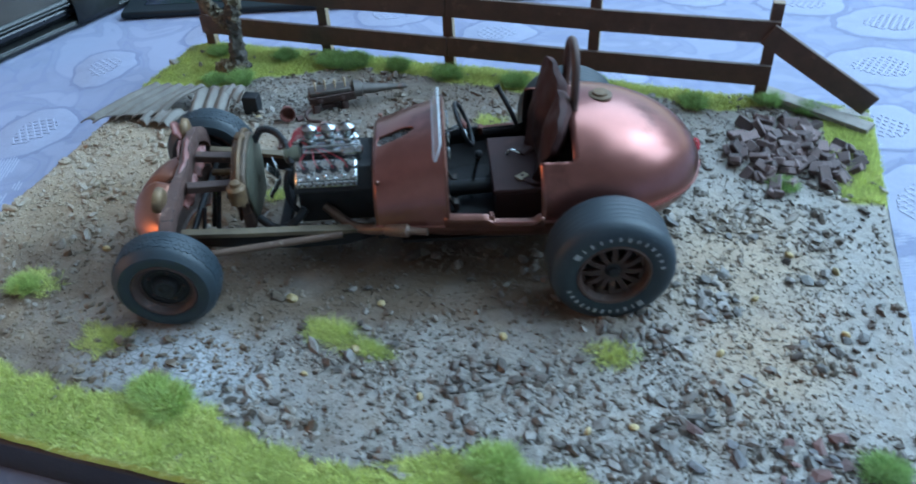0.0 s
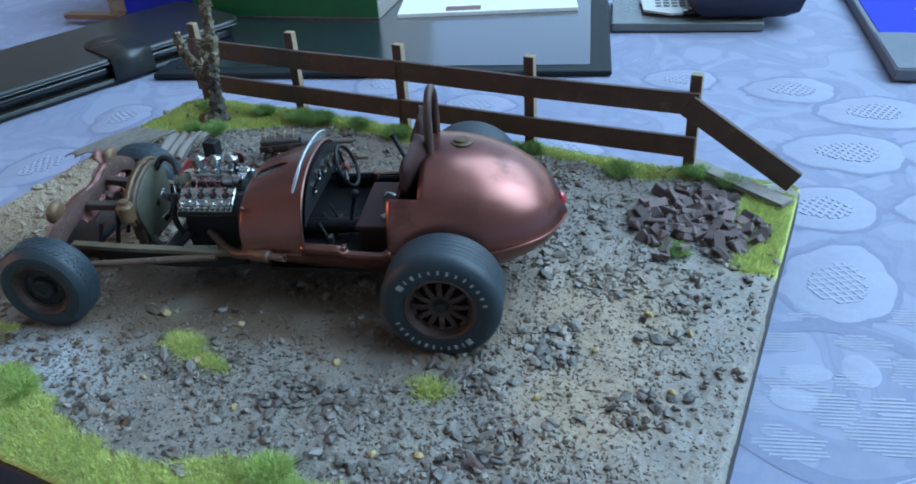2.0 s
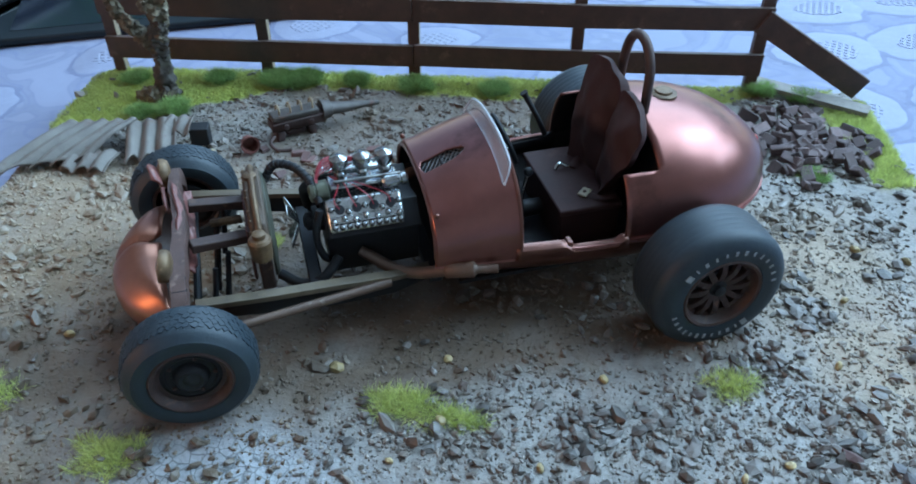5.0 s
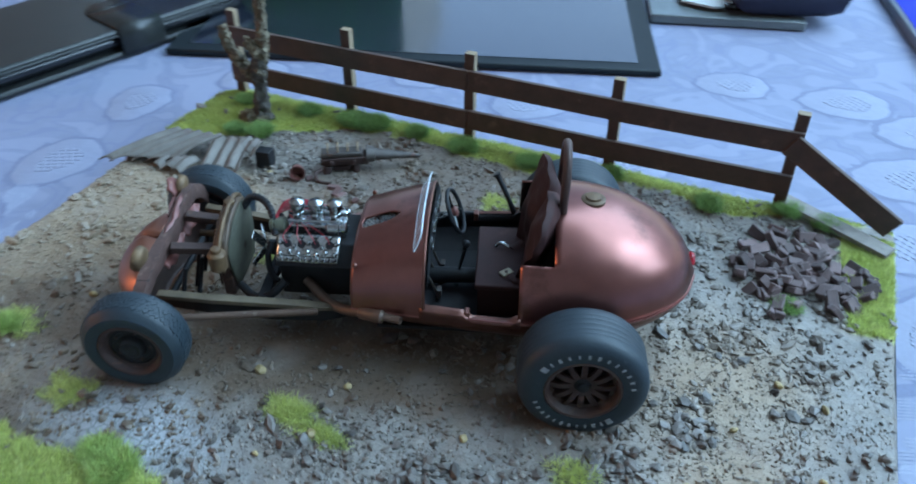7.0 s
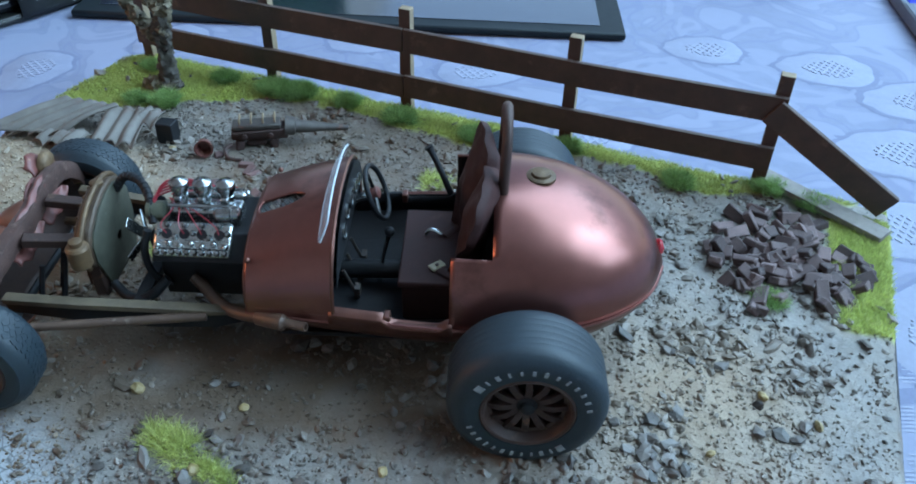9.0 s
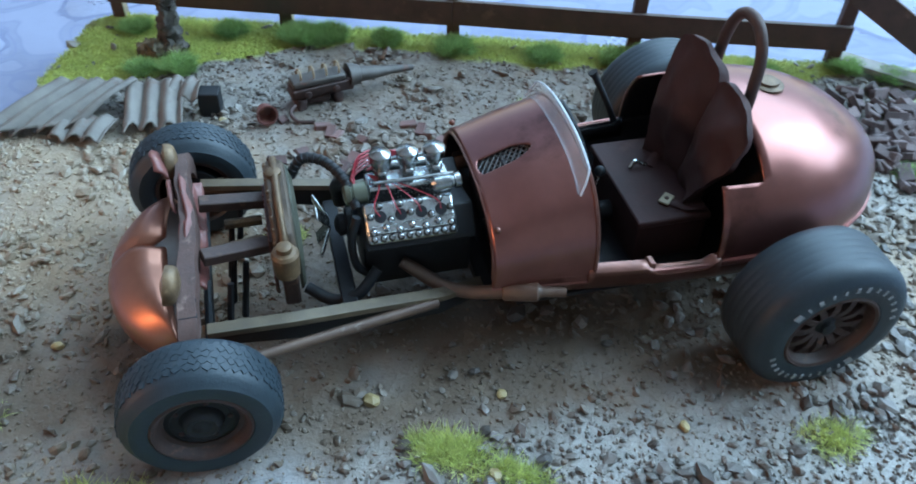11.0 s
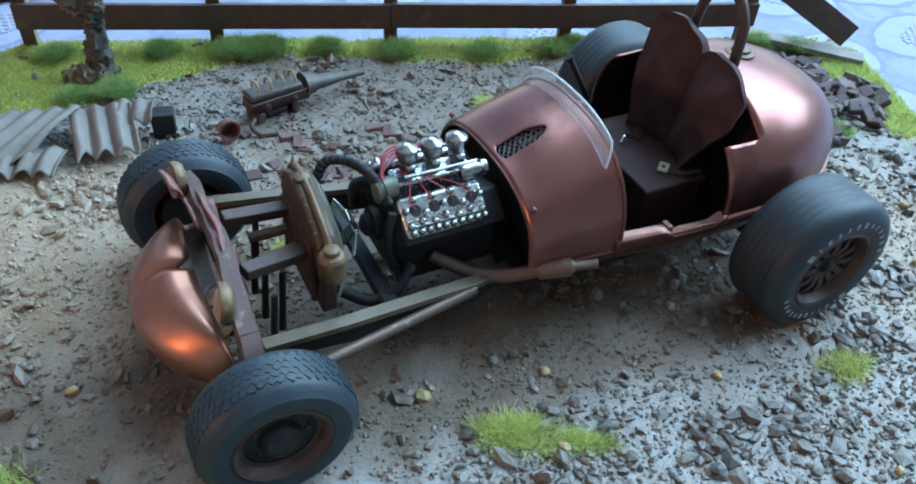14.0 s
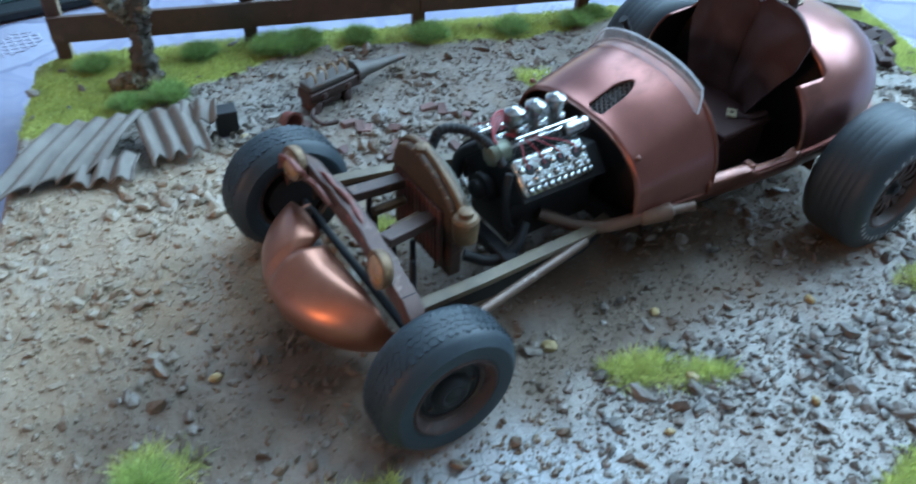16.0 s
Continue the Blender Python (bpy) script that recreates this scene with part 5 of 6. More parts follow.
torn_flap("torn_flange", [(0.2, 11, 28.6), (-0.4, 16, 28.4), (0.2, 21, 25.8)], 4.8, -2.2, 19, "torn reddish flange of the axle beam")
for v, z in ((-16.6, 27.4), (16.9, 28.4)):
    bm = bmesh.new()
    lathe(bm, (1.6, v, z), (-1, 0.1 if v < 0 else -0.1, 0.18), [(0, 1.4), (0.6, 3.0), (1.2, 3.4), (2.2, 3.5), (2.6, 3.4), (2.6, 3.0)], 20)
    lamp = part("head_lamp", bm, BRASS, car, "corroded bronze head lamp", smooth=40)
    bm = bmesh.new()
    lathe(bm, Vector((1.6, v, z)) + Vector((-1, 0.1 if v < 0 else -0.1, 0.18)).normalized() * 2.3, (-1, 0.1 if v < 0 else -0.1, 0.18), [(0, 2.9), (0.5, 2.4), (0.9, 1.0)], 20)
    part("lens", bm, AMBER, lamp, "amber lens", smooth=80)
for p, q in (((5, -8.6, 25.6), (18.5, -5, 23.4)), ((5, 4.6, 27), (18, 5.2, 25.4))):
    bm = bmesh.new()
    d = Vector(q) - Vector(p)
    box(bm, 0, d.length, -1.5, 1.5, -1.0, 1.0, Matrix.Translation(p) @ d.to_track_quat("X", "Z").to_matrix().to_4x4())
    part("radiator_arm", bm, RUST, car, bevel=0.25)
for v, u in ((-12, 8), (-7, 11), (-3, 9), (4, 9), (10, 11)):
    bm = bmesh.new()
    rod(bm, (u - 0.6, v - 2.6, 10), (u + 1.2, v + 0.6, 21), 0.7, 0.6, 7)
    part("shock_rod", bm, DARK, car)
bm = bmesh.new()
rod(bm, (4, -26, 12), (4, 26, 12), 0.9, 0.9, 8)
part("tie_rod", bm, DARK, car)
bm = bmesh.new()
rod(bm, (9, -4, 22.5), (16, -3, 22.5), 1.3, 1.3, 10)
rod(bm, (9, 3, 22.5), (16, 3, 22.5), 1.0, 1.0, 10)
part("damper", bm, BRONZE, car)

# radiator
bm = bmesh.new()
OUT = [(-11, 20.5), (-12, 22.5), (-12, 26.5), (-10, 29.5), (-5, 32.5), (0, 33.9), (5, 33.9), (8.5, 32), (10.5, 28.5), (10.5, 22.5), (9.5, 20.5)]
for k, (off, s) in enumerate(((17.6, 0.94), (18.2, 1.0), (21.0, 1.0), (21.6, 0.94))):
    ring = [bm.verts.new((off, y * s, 26 + (z - 26) * s)) for y, z in OUT]
    if k == 0:
        bm.faces.new(ring)
    else:
        for i in range(len(OUT)):
            bm.faces.new((last[i], last[(i + 1) % len(OUT)], ring[(i + 1) % len(OUT)], ring[i]))
    last = ring
bm.faces.new(last[::-1])
bmesh.ops.recalc_face_normals(bm, faces=bm.faces)
radiator = part("radiator", bm, DULL_BRONZE, car, "corroded bronze radiator", bevel=0.3)
bm = bmesh.new()
tube(bm, [(19.6 + 0.25 * noise.noise((y, z, 2)), -0.4 + (y + 0.4) * 1.02, 26 + (z - 26) * 1.02) for y, z in OUT], 0.75, 7, 4)
part("rim_bead", bm, BRONZE, radiator, "tarnished golden rim", smooth=60)
bm = bmesh.new()
box(bm, 18.2, 21.2, -9.8, 8.8, 11.0, 20.6)
part("lower_tank", bm, RUST, radiator, "dark rusty lower tank", bevel=0.5)
bm = bmesh.new()
for i in range(len(OUT) - 3):
    a, b = OUT[i + 1], OUT[i + 2]
    for f in (0.2, 0.6):
        y, z = a[0] + (b[0] - a[0]) * f, a[1] + (b[1] - a[1]) * f
        bmesh.ops.create_uvsphere(bm, u_segments=6, v_segments=4, radius=0.5, matrix=Matrix.Translation((18.0, y * 0.97, 21 + (z - 21) * 0.97)))
part("rivets", bm, BRONZE, radiator, smooth=80)
bm = bmesh.new()
box(bm, 17.0, 17.5, -8.5, 8, 13.5, 27)
part("core", bm, RUST, radiator)
for k in range(12):
    bm = bmesh.new()
    box(bm, 16.8, 17.0, -8.0 + k * 1.4, -7.5 + k * 1.4, 13.5, 27)
    part("core_slat", bm, RUST_RED, radiator)
bm = bmesh.new()
rings = []
for off, s in ((21.5, 0.93), (22.0, 0.93), (22.6, 0.84), (22.8, 0.45), (22.8, 0.1)):
    rings.append([(off, -0.8 + (y + 0.8) * s, 22 + (z - 22) * s) for y, z in [(-8.4, 12.5)] + OUT[1:10] + [(7.6, 12.5)]])
loft(bm, rings, wrap=True)
bmesh.ops.recalc_face_normals(bm, faces=bm.faces)
part("rear_plate", bm, OLIVE_DARK, radiator, "dark olive domed rear plate", smooth=30)
bm = bmesh.new()
lathe(bm, (19.4, -13.0, 22.6), (0, 0, 1), [(0, 1.6), (0.6, 2.3), (5.2, 2.5), (5.8, 2.1), (6.0, 1.4), (7.0, 1.4), (7.3, 0.8)], 18)
part("header_tank", bm, BRASS, radiator, "bronze overflow can")
bm = bmesh.new()
lathe(bm, (19.4, 2.0, 33.6), (0, 0, 1), [(0, 1.5), (1.0, 1.5), (1.3, 1.0)], 14)
part("cap", bm, BRONZE, radiator)

# engine
bm = bmesh.new()
box(bm, 34, 55, -7.5, 7.5, 11, 22)
prof = [(-6.5, 20), (-11.5, 23.6), (-7.0, 28.6), (0, 26.5), (7.0, 28.6), (11.5, 23.6), (6.5, 20)]
lo = [bm.verts.new((34, y, z)) for y, z in prof]
hi = [bm.verts.new((55, y, z)) for y, z in prof]
for i in range(len(prof)):
    j = (i + 1) % len(prof)
    bm.faces.new((lo[i], lo[j], hi[j], hi[i]))
bm.faces.new(lo[::-1])
bm.faces.new(hi)
bmesh.ops.recalc_face_normals(bm, faces=bm.faces)
engine = part("engine", bm, DARK, car, "black engine block with chrome heads", bevel=0.3)
for side in (1, -1):
    slope = Matrix.Translation((42.9, -side * 8.4, 27.6)) @ Matrix.Rotation(radians(side * 41), 4, "X")
    bm = bmesh.new()
    box(bm, -8.6, 8.6, -3.9, 3.9, -1.2, 0.7, slope)
    head = part("cylinder_head", bm, HEAD_ALLOY, engine, "cast alloy cylinder head", bevel=0.8)
    up = slope.to_3x3() @ Vector((0, 0, 1))
    for k in range(10):
        bm = bmesh.new()
        lathe(bm, slope @ Vector((-7.3 + k * 1.62, -3.0, 0.5)), up, [(0, 0.72), (0.5, 0.68), (0.9, 0.42), (1.0, 0.15)], 8)
        part("head_bolt", bm, CHROME, head)
    for k in range(7):
        bm = bmesh.new()
        lathe(bm, slope @ Vector((-7.3 + k * 2.43, -1.1 if k % 2 else -1.7, 0.6)), up, [(0, 0.74), (0.45, 0.7), (0.85, 0.4), (0.95, 0.12)], 9)
        part("head_bolt", bm, CHROME, head)
    for k in range(9):
        bm = bmesh.new()
        lathe(bm, slope @ Vector((-7.5 + k * 1.88, 3.0 if k % 2 else 0.3 + 0.9 * (k % 4 == 0), 0.6)), up, [(0, 0.76), (0.4, 0.72), (0.85, 0.4), (0.95, 0.12)], 9)
        part("stud", bm, CHROME, head)
    for k in range(4):
        bm = bmesh.new()
        lathe(bm, slope @ Vector((-5.6 + k * 3.8, 1.0, 0.6)), up, [(0, 1.15), (0.3, 1.1), (0.32, 0.85)], 14)
        lathe(bm, slope @ Vector((-5.6 + k * 3.8, 1.0, 0.6)), up, [(0.2, 0.9), (0.24, 0.3)], 14)
        part("plug_well", bm, FLOOR_DARK, head, "dark plug well")
    bm = bmesh.new()
    box(bm, -8.2, 8.2, -2.35, -2.15, 0.5, 0.74, slope)
    part("channel", bm, FLOOR_DARK, head, "dark channel along the head")
    for a, b, w in ((-7.9, -2.6, -0.75), (-1.6, 3.6, -0.55), (4.4, 7.9, -0.35), (-7.6, 7.6, -1.95)):
        bm = bmesh.new()
        rod(bm, slope @ Vector((a, w, 0.72)), slope @ Vector((b, w, 0.72)), 0.22, 0.22, 6)
        part("rib", bm, HEAD_ALLOY, head)
    for k in range(4):
        bm = bmesh.new()
        p = slope @ Vector((-5.6 + k * 3.8, 1.0, 0.8))
        tube(bm, [p, p + Vector((-1, side * 0.6, 2.2)), (38 + k * 1.2, -side * 3.4, 32.4), (36.4, -side * 0.6, 33.0)], 0.12, 5, 5)
        part("plug_lead", bm, WIRE_RED, engine, "thin red plug lead")
bm = bmesh.new()
box(bm, 36, 52, -2.6, 2.6, 27, 31)
part("manifold", bm, ALUMINIUM, engine, "cast intake manifold", bevel=0.5)
for u in (38.9, 44.0, 49.1):
    bm = bmesh.new()
    lathe(bm, (u, 0, 30.5), (0, 0, 1), [(0, 1.7), (0.8, 1.7), (1.0, 1.15), (2.0, 1.2), (2.2, 1.55), (3.4, 1.6), (3.5, 1.45), (4.7, 1.5), (4.75, 2.05), (4.9, 2.1), (6.5, 2.1), (6.7, 1.95), (7.1, 0.75), (7.3, 0.5), (7.3, 0.05)], 20)
    carb = part("carburettor", bm, CHROME, engine, "chrome carburettor")
    bm = bmesh.new()
    box(bm, u - 0.9, u + 0.9, -2.6, -1.2, 32.4, 34.4)
    box(bm, u - 0.7, u + 0.7, 1.2, 2.6, 32.4, 34.4)
    part("float_bowl", bm, CHROME, carb, bevel=0.4)
for v, z in ((-3.4, 33.0), (3.4, 33.0)):
    bm = bmesh.new()
    rod(bm, (37, v, z), (52, v, z), 0.4, 0.4, 8)
    part("fuel_rail", bm, CHROME, engine)
bm = bmesh.new()
lathe(bm, (47.5, -5.2, 32.4), (1, 0, 0.05), [(0, 1.0), (0.6, 1.5), (3.6, 1.5), (3.8, 1.1), (4.2, 1.1), (4.4, 1.5), (5.4, 1.5), (5.8, 0.8)], 16)
part("dynamo", bm, CHROME, engine, "small chrome dynamo")
bm = bmesh.new()
lathe(bm, (31.4, -2.4, 30.4), (1, 0.05, 0.02), [(0, 1.3), (0.3, 2.1), (1.2, 2.3), (1.3, 2.05), (1.7, 2.05), (1.8, 2.3), (4.2, 2.3), (4.5, 1.6)], 18)
part("distributor", bm, GREEN_FAN, engine, "grey olive distributor")
for k in range(5):
    bm = bmesh.new()
    tube(bm, [(33.6, -2.4 + k * 0.4, 32.6 + 0.1 * k), (33.3 + k * 0.25, -1.2 + k * 0.5, 33.2 + 0.4 * k), (35.6 + 0.1 * k, 0.9 + 0.45 * k, 33.4 + 0.5 * k), (38.4 + k * 0.3, 3.0 + 0.3 * k, 33.2 + 0.36 * k), (41 + k * 1.4, 4.4, 32.4)], 0.24, 6, 5)
    part("ignition_lead", bm, WIRE_RED, engine, "red ignition lead")
bm = bmesh.new()
lathe(bm, (29.5, 0, 21), (1, 0, 0), [(0, 1.0), (0.8, 2.2), (2.0, 2.2), (2.2, 3.4), (3.4, 3.4), (3.6, 2.6), (4.6, 2.6)], 20)
part("fan_pulley", bm, DARK, engine)
for k in range(4):
    t = radians(25 + 90 * k)
    m = Matrix.Translation((28.8, 0, 21.5)) @ Matrix.Rotation(t, 4, "X") @ Matrix.Rotation(radians(24), 4, "Z")
    bm = bmesh.new()
    prism(bm, [(-0.25, 1), (0.25, 1), (0.25, 6.8), (-0.25, 6.8)], -1.3, 1.3, m)
    part("fan_blade", bm, ALUMINIUM, engine, "pale metal fan blade", bevel=0.2)
for pts, rad in ((((22.5, 4, 31.5), (25, 4.6, 34.6), (29, 3, 34.4), (32, -1.0, 32.6), (33.4, -5, 29)), 0.95), (((22.5, -8.5, 14), (27, -11.5, 12.6), (32, -12.2, 14), (36, -10, 17.5)), 1.15), (((33, -7.5, 29), (31.6, -8.6, 24), (32.4, -9, 18), (35.5, -8, 14)), 0.85), (((33, 2, 30), (31, 6, 26), (31.5, 8, 20)), 1.3)):
    bm = bmesh.new()
    tube(bm, pts, rad, 10, 8)
    hose = part("hose", bm, DARK, engine, "black rubber hose", smooth=70)
    if rad != 0.95:
        continue
    way = curve_points(pts, 8)
    bm = bmesh.new()
    for a, b in list(zip(way, way[1:]))[::2]:
        lathe(bm, a, b - a, [(-0.2, rad), (-0.1, rad * 1.14), (0.25, rad * 1.14), (0.35, rad)], 10)
    part("hose_ribs", bm, DARK, hose, smooth=40)

# chassis rails, rods, exhausts
for s in (-1, 1):
    bm = bmesh.new()
    rows = [(4.5, 20.2, 15.6, 19.8), (20, 19.2, 12.6, 18.2), (34, 17.8, 10.4, 16.8), (47, 16.2, 9.4, 15.0), (56, 13.0, 9.4, 13.0)]
    loft(bm, [[(u, s * (v - 0.5), lo), (u, s * (v + 0.4), lo), (u, s * (v + 0.4), hi - 1.0), (u, s * (v - 0.5), hi - 1.0)] for u, v, lo, hi in rows], wrap=True)
    bmesh.ops.recalc_face_normals(bm, faces=bm.faces)
    # black here puts the shade of the rail's side into its colour
    rail = part("chassis_rail", bm, DARK, car, "channel section chassis rail, its shaded side painted black", thick=0.3)
    bm = bmesh.new()
    loft(bm, [[(u, s * (v - 1.2), hi - 1.3), (u, s * (v + 1.3), hi - 1.3), (u, s * (v + 1.3), hi), (u, s * (v - 1.2), hi)] for u, v, lo, hi in rows], wrap=True)
    bmesh.ops.recalc_face_normals(bm, faces=bm.faces)
    part("flange", bm, RAIL_PAINT, rail, "dusty olive brown flange", bevel=0.2, thick=0.3)
    bm = bmesh.new()
    rod(bm, (5, s * 26.0, 15.5), (46, s * 17.4, 13.6), 0.95, 1.1, 10)
    part("radius_rod", bm, PIPE, car, "rust brown radius rod", smooth=80)
    bm = bmesh.new()
    tube(bm, [(41, s * 8, 16.5), (43.5, s * 9.6, 15.2), (48, s * 13.6, 13.8), (53, s * 16.8, 14.2), (58.5, s * 20.0, 16.4)], [1.2, 1.4, 1.4, 1.4, 1.4], 12, 7)
    pipe = part("exhaust_pipe", bm, PIPE, car, "rust brown exhaust pipe", smooth=80)
    bm = bmesh.new()
    d = Vector((11.5, s * 4.0, 1.2))
    lathe(bm, (58.0, s * 19.8, 16.4), d, [(0, 1.5), (0.4, 1.9), (6.6, 1.9), (7.0, 1.3), (7.6, 1.0), (12, 1.0), (12, 0.7), (9, 0.6)], 16)
    part("silencer", bm, PIPE, pipe, "greyish brown silencer", smooth=50)
for u, z in ((30, 13), (57, 11)):
    bm = bmesh.new()
    box(bm, u - 1.5, u + 1.5, -16, 16, z - 1.2, z + 1.2)
    part("cross_member", bm, DARK, car, bevel=0.3)
bm = bmesh.new()
rod(bm, (115.3, -30, 14.5), (115.3, 30, 14.5), 2.2, 2.2, 14)
part("rear_axle", bm, DARK, car)

# wheels


def wheel_of(name, u, v_out, z, radius, width, side, rim_r, spokes, treaded):
    """A tyre on its rim; side is -1 on the near side. Built round the hub, then set in place."""
    hub = new(name)
    hub.empty_display_size = 0.01
    hub.parent = car
    hub.matrix_basis = pose(u * MM, v_out * MM, z * MM, 0, 0, 0 if side < 0 else 180)
    w = width
    bm = bmesh.new()
    prof = [(1.2, rim_r - 0.4), (0.35, rim_r + 0.2), (0.0, rim_r + 0.35 * (radius - rim_r)), (0.15, rim_r + 0.6 * (radius - rim_r)), (0.6, radius - 1.6), (1.3, radius - 0.7), (2.3, radius - 0.18), (3.2, radius)]
    inner = [(w - d, r) for d, r in prof[::-1]]
    middle = [(w * f, radius + (0.0 if not treaded else 0.05)) for f in (0.3, 0.4, 0.5, 0.6, 0.7)]
    if not treaded:
        middle = []
        for f in (0.28, 0.38, 0.5, 0.62, 0.72):
            c = w * f
            middle += [(c - 0.22, radius), (c - 0.1, radius - 0.03), (c + 0.1, radius - 0.03), (c + 0.22, radius)]
    lathe(bm, (0, 0, 0), (0, 1, 0), prof + middle + inner, 72, closed=True)
    bmesh.ops.recalc_face_normals(bm, faces=bm.faces)
    tyre = part("tyre", bm, RUBBER, hub, "dusty black rubber tyre", smooth=32)
    if treaded:
        bm = bmesh.new()
        count = 56
        r = random.Random(int(u * 10) + side)
        for k in range(count):
            for row, c in enumerate((0.28, 0.39, 0.5, 0.61, 0.72)):
                t = 2 * math.pi * (k + 0.5 * (row % 2) + r.uniform(-0.12, 0.12)) / count
                m = Matrix.Rotation(t, 4, "Y") @ Matrix.Translation((0, w * (c + r.uniform(-0.01, 0.01)), radius)) @ Matrix.Rotation(radians((34 if row % 2 else -34) + r.uniform(-24, 24)), 4, "Z")
                box(bm, -r.uniform(0.32, 0.6), r.uniform(0.32, 0.6), -w * r.uniform(0.04, 0.06), w * r.uniform(0.04, 0.06), -0.6, (0.16 if 0 < row < 4 else 0.08) + r.uniform(-0.05, 0.03), m)
        tagged(part("tread", bm, RUBBER, tyre), kind="stuff")
    else:
        # raised print on the side wall, as plain bars
        for a0, a1, n in ((-54, 80, 13), (143, 250, 12)):
            for k in range(n):
                a = radians(a0 + (a1 - a0) * k / (n - 1))
                rr = rim_r + 0.38 * (radius - rim_r)
                m = Matrix.Rotation(a, 4, "Y") @ Matrix.Translation((0, -0.02, rr))
                bm = bmesh.new()
                r = random.Random(k)
                half, tall = (0.75, 0.85) if k == 0 else (r.uniform(0.2, 0.42), r.uniform(0.45, 0.62))
                box(bm, -half, half, -0.04, 0.25, -tall, tall, m)
                part("print_bar", bm, LETTER, tyre, "faded white side wall print")
    bm = bmesh.new()
    deep = 2.0 if treaded else 2.6
    lathe(bm, (0, 0, 0), (0, 1, 0), [(0.5, rim_r + 0.1), (0.2, rim_r - 0.3), (0.5, rim_r - 0.8), (deep, rim_r - 1.5), (deep + 0.3, rim_r - 2.2), (deep + 1.0, rim_r - 2.2), (w - 1, rim_r - 1.0), (w - 1, rim_r + 0.1)], 48, closed=True)
    bmesh.ops.recalc_face_normals(bm, faces=bm.faces)
    rim = part("rim", bm, SCRAP if treaded else RUST, hub, "rust brown wheel rim", smooth=40)
    if spokes:
        for k in range(spokes):
            m = Matrix.Rotation(2 * math.pi * k / spokes, 4, "Y")
            bm = bmesh.new()
            rings = []
            for f in np.linspace(0, 1, 5):
                rr = 2.0 + (rim_r - 3.2) * f
                ww, dd = 0.75 - 0.15 * f, 2.6 - 0.9 * math.sin(f * 3.1)
                rings.append([m @ Vector((x, y, rr)) for x, y in ((-ww, dd), (ww, dd), (ww, dd + 1.2), (-ww, dd + 1.2))])
            loft(bm, rings, wrap=True)
            bmesh.ops.recalc_face_normals(bm, faces=bm.faces)
            part("spoke", bm, SCRAP, rim, smooth=0)
        bm = bmesh.new()
        lathe(bm, (0, 4.4, 0), (0, -1, 0), [(0, 2.6), (1.6, 2.4), (2.2, 1.6), (3.0, 1.4), (3.3, 0.6)], 16)
        part("hub_nut", bm, DARK, rim)
    else:
        bm = bmesh.new()
        lathe(bm, (0, 0, 0), (0, 1, 0), [(deep + 0.6, rim_r - 1.9), (deep + 0.2, rim_r - 3.0), (deep + 1.2, 4.0), (deep + 0.1, 3.4), (1.2, 3.0), (0.9, 2.4), (1.2, 1.6), (0.7, 0.2)], 40)
        disc = part("disc", bm, DARK, rim, "dark steel wheel disc", smooth=40)
        for k in range(5):
            a = 2 * math.pi * k / 5
            bm = bmesh.new()
            lathe(bm, (4.6 * math.cos(a), deep + 1.1, 4.6 * math.sin(a)), (0, -1, 0), [(0, 0.6), (0.7, 0.5), (0.9, 0.2)], 8)
            part("wheel_nut", bm, SCRAP, disc)
    bm = bmesh.new()
    lathe(bm, (0, w * 0.55, 0), (0, 1, 0), [(0, rim_r - 2.4), (w * 0.4, rim_r - 2.4)], 24)
    part("brake_drum", bm, DARK, hub)
    return hub


for side in (-1, 1):
    wheel_of("rear_wheel", 115.4, side * 42.3, 14.5, 16.0, 14.8, side, 9.4, 12, False)
    wheel_of("front_wheel", 2.3, -37.4 if side < 0 else 34.8, 14.1 if side < 0 else 13.6, 13.2, 10.6, side, 8.2, 0, True)

# ---- flock, bushes ----


def blades(name, points, length, width, mat, label, spread=0.8, category="grass", group="grass patches"):
    """Flock fibres standing on the points (x, y, z, outward tilt x, y)."""
    r = np.random.RandomState(len(points) + int(abs(points[0][0]) * 10))
    p = np.array(points, float)
    n = len(p)
    l = length * r.uniform(0.55, 1.35, n)
    lean = np.stack([p[:, 3] + r.normal(0, spread, n) * 0.5, p[:, 4] + r.normal(0, spread, n) * 0.5], -1)
    a = r.uniform(0, math.pi, n)
    side = np.stack([np.cos(a), np.sin(a), 0 * a], -1) * width / 2
    foot = p[:, :3]
    up = np.stack([lean[:, 0], lean[:, 1], np.ones(n)], -1)
    up /= np.linalg.norm(up, axis=1, keepdims=True)
    mid = foot + up * (l * 0.55)[:, None]
    tip = foot + up * l[:, None] + np.stack([lean[:, 0], lean[:, 1], -0.3 * np.ones(n)], -1) * (l * 0.12)[:, None]
    v = np.stack([foot - side, foot + side, mid + side * 0.8, mid - side * 0.8, tip], 1).reshape(-1, 3)
    k = np.arange(n) * 5
    faces = np.concatenate([np.stack([k, k + 1, k + 2, k + 3], -1)]).tolist() + np.stack([k + 3, k + 2, k + 4], -1).tolist()
    ob = raw(name, v, faces, mat)
    return tagged(ob, label, category, group, "stuff")


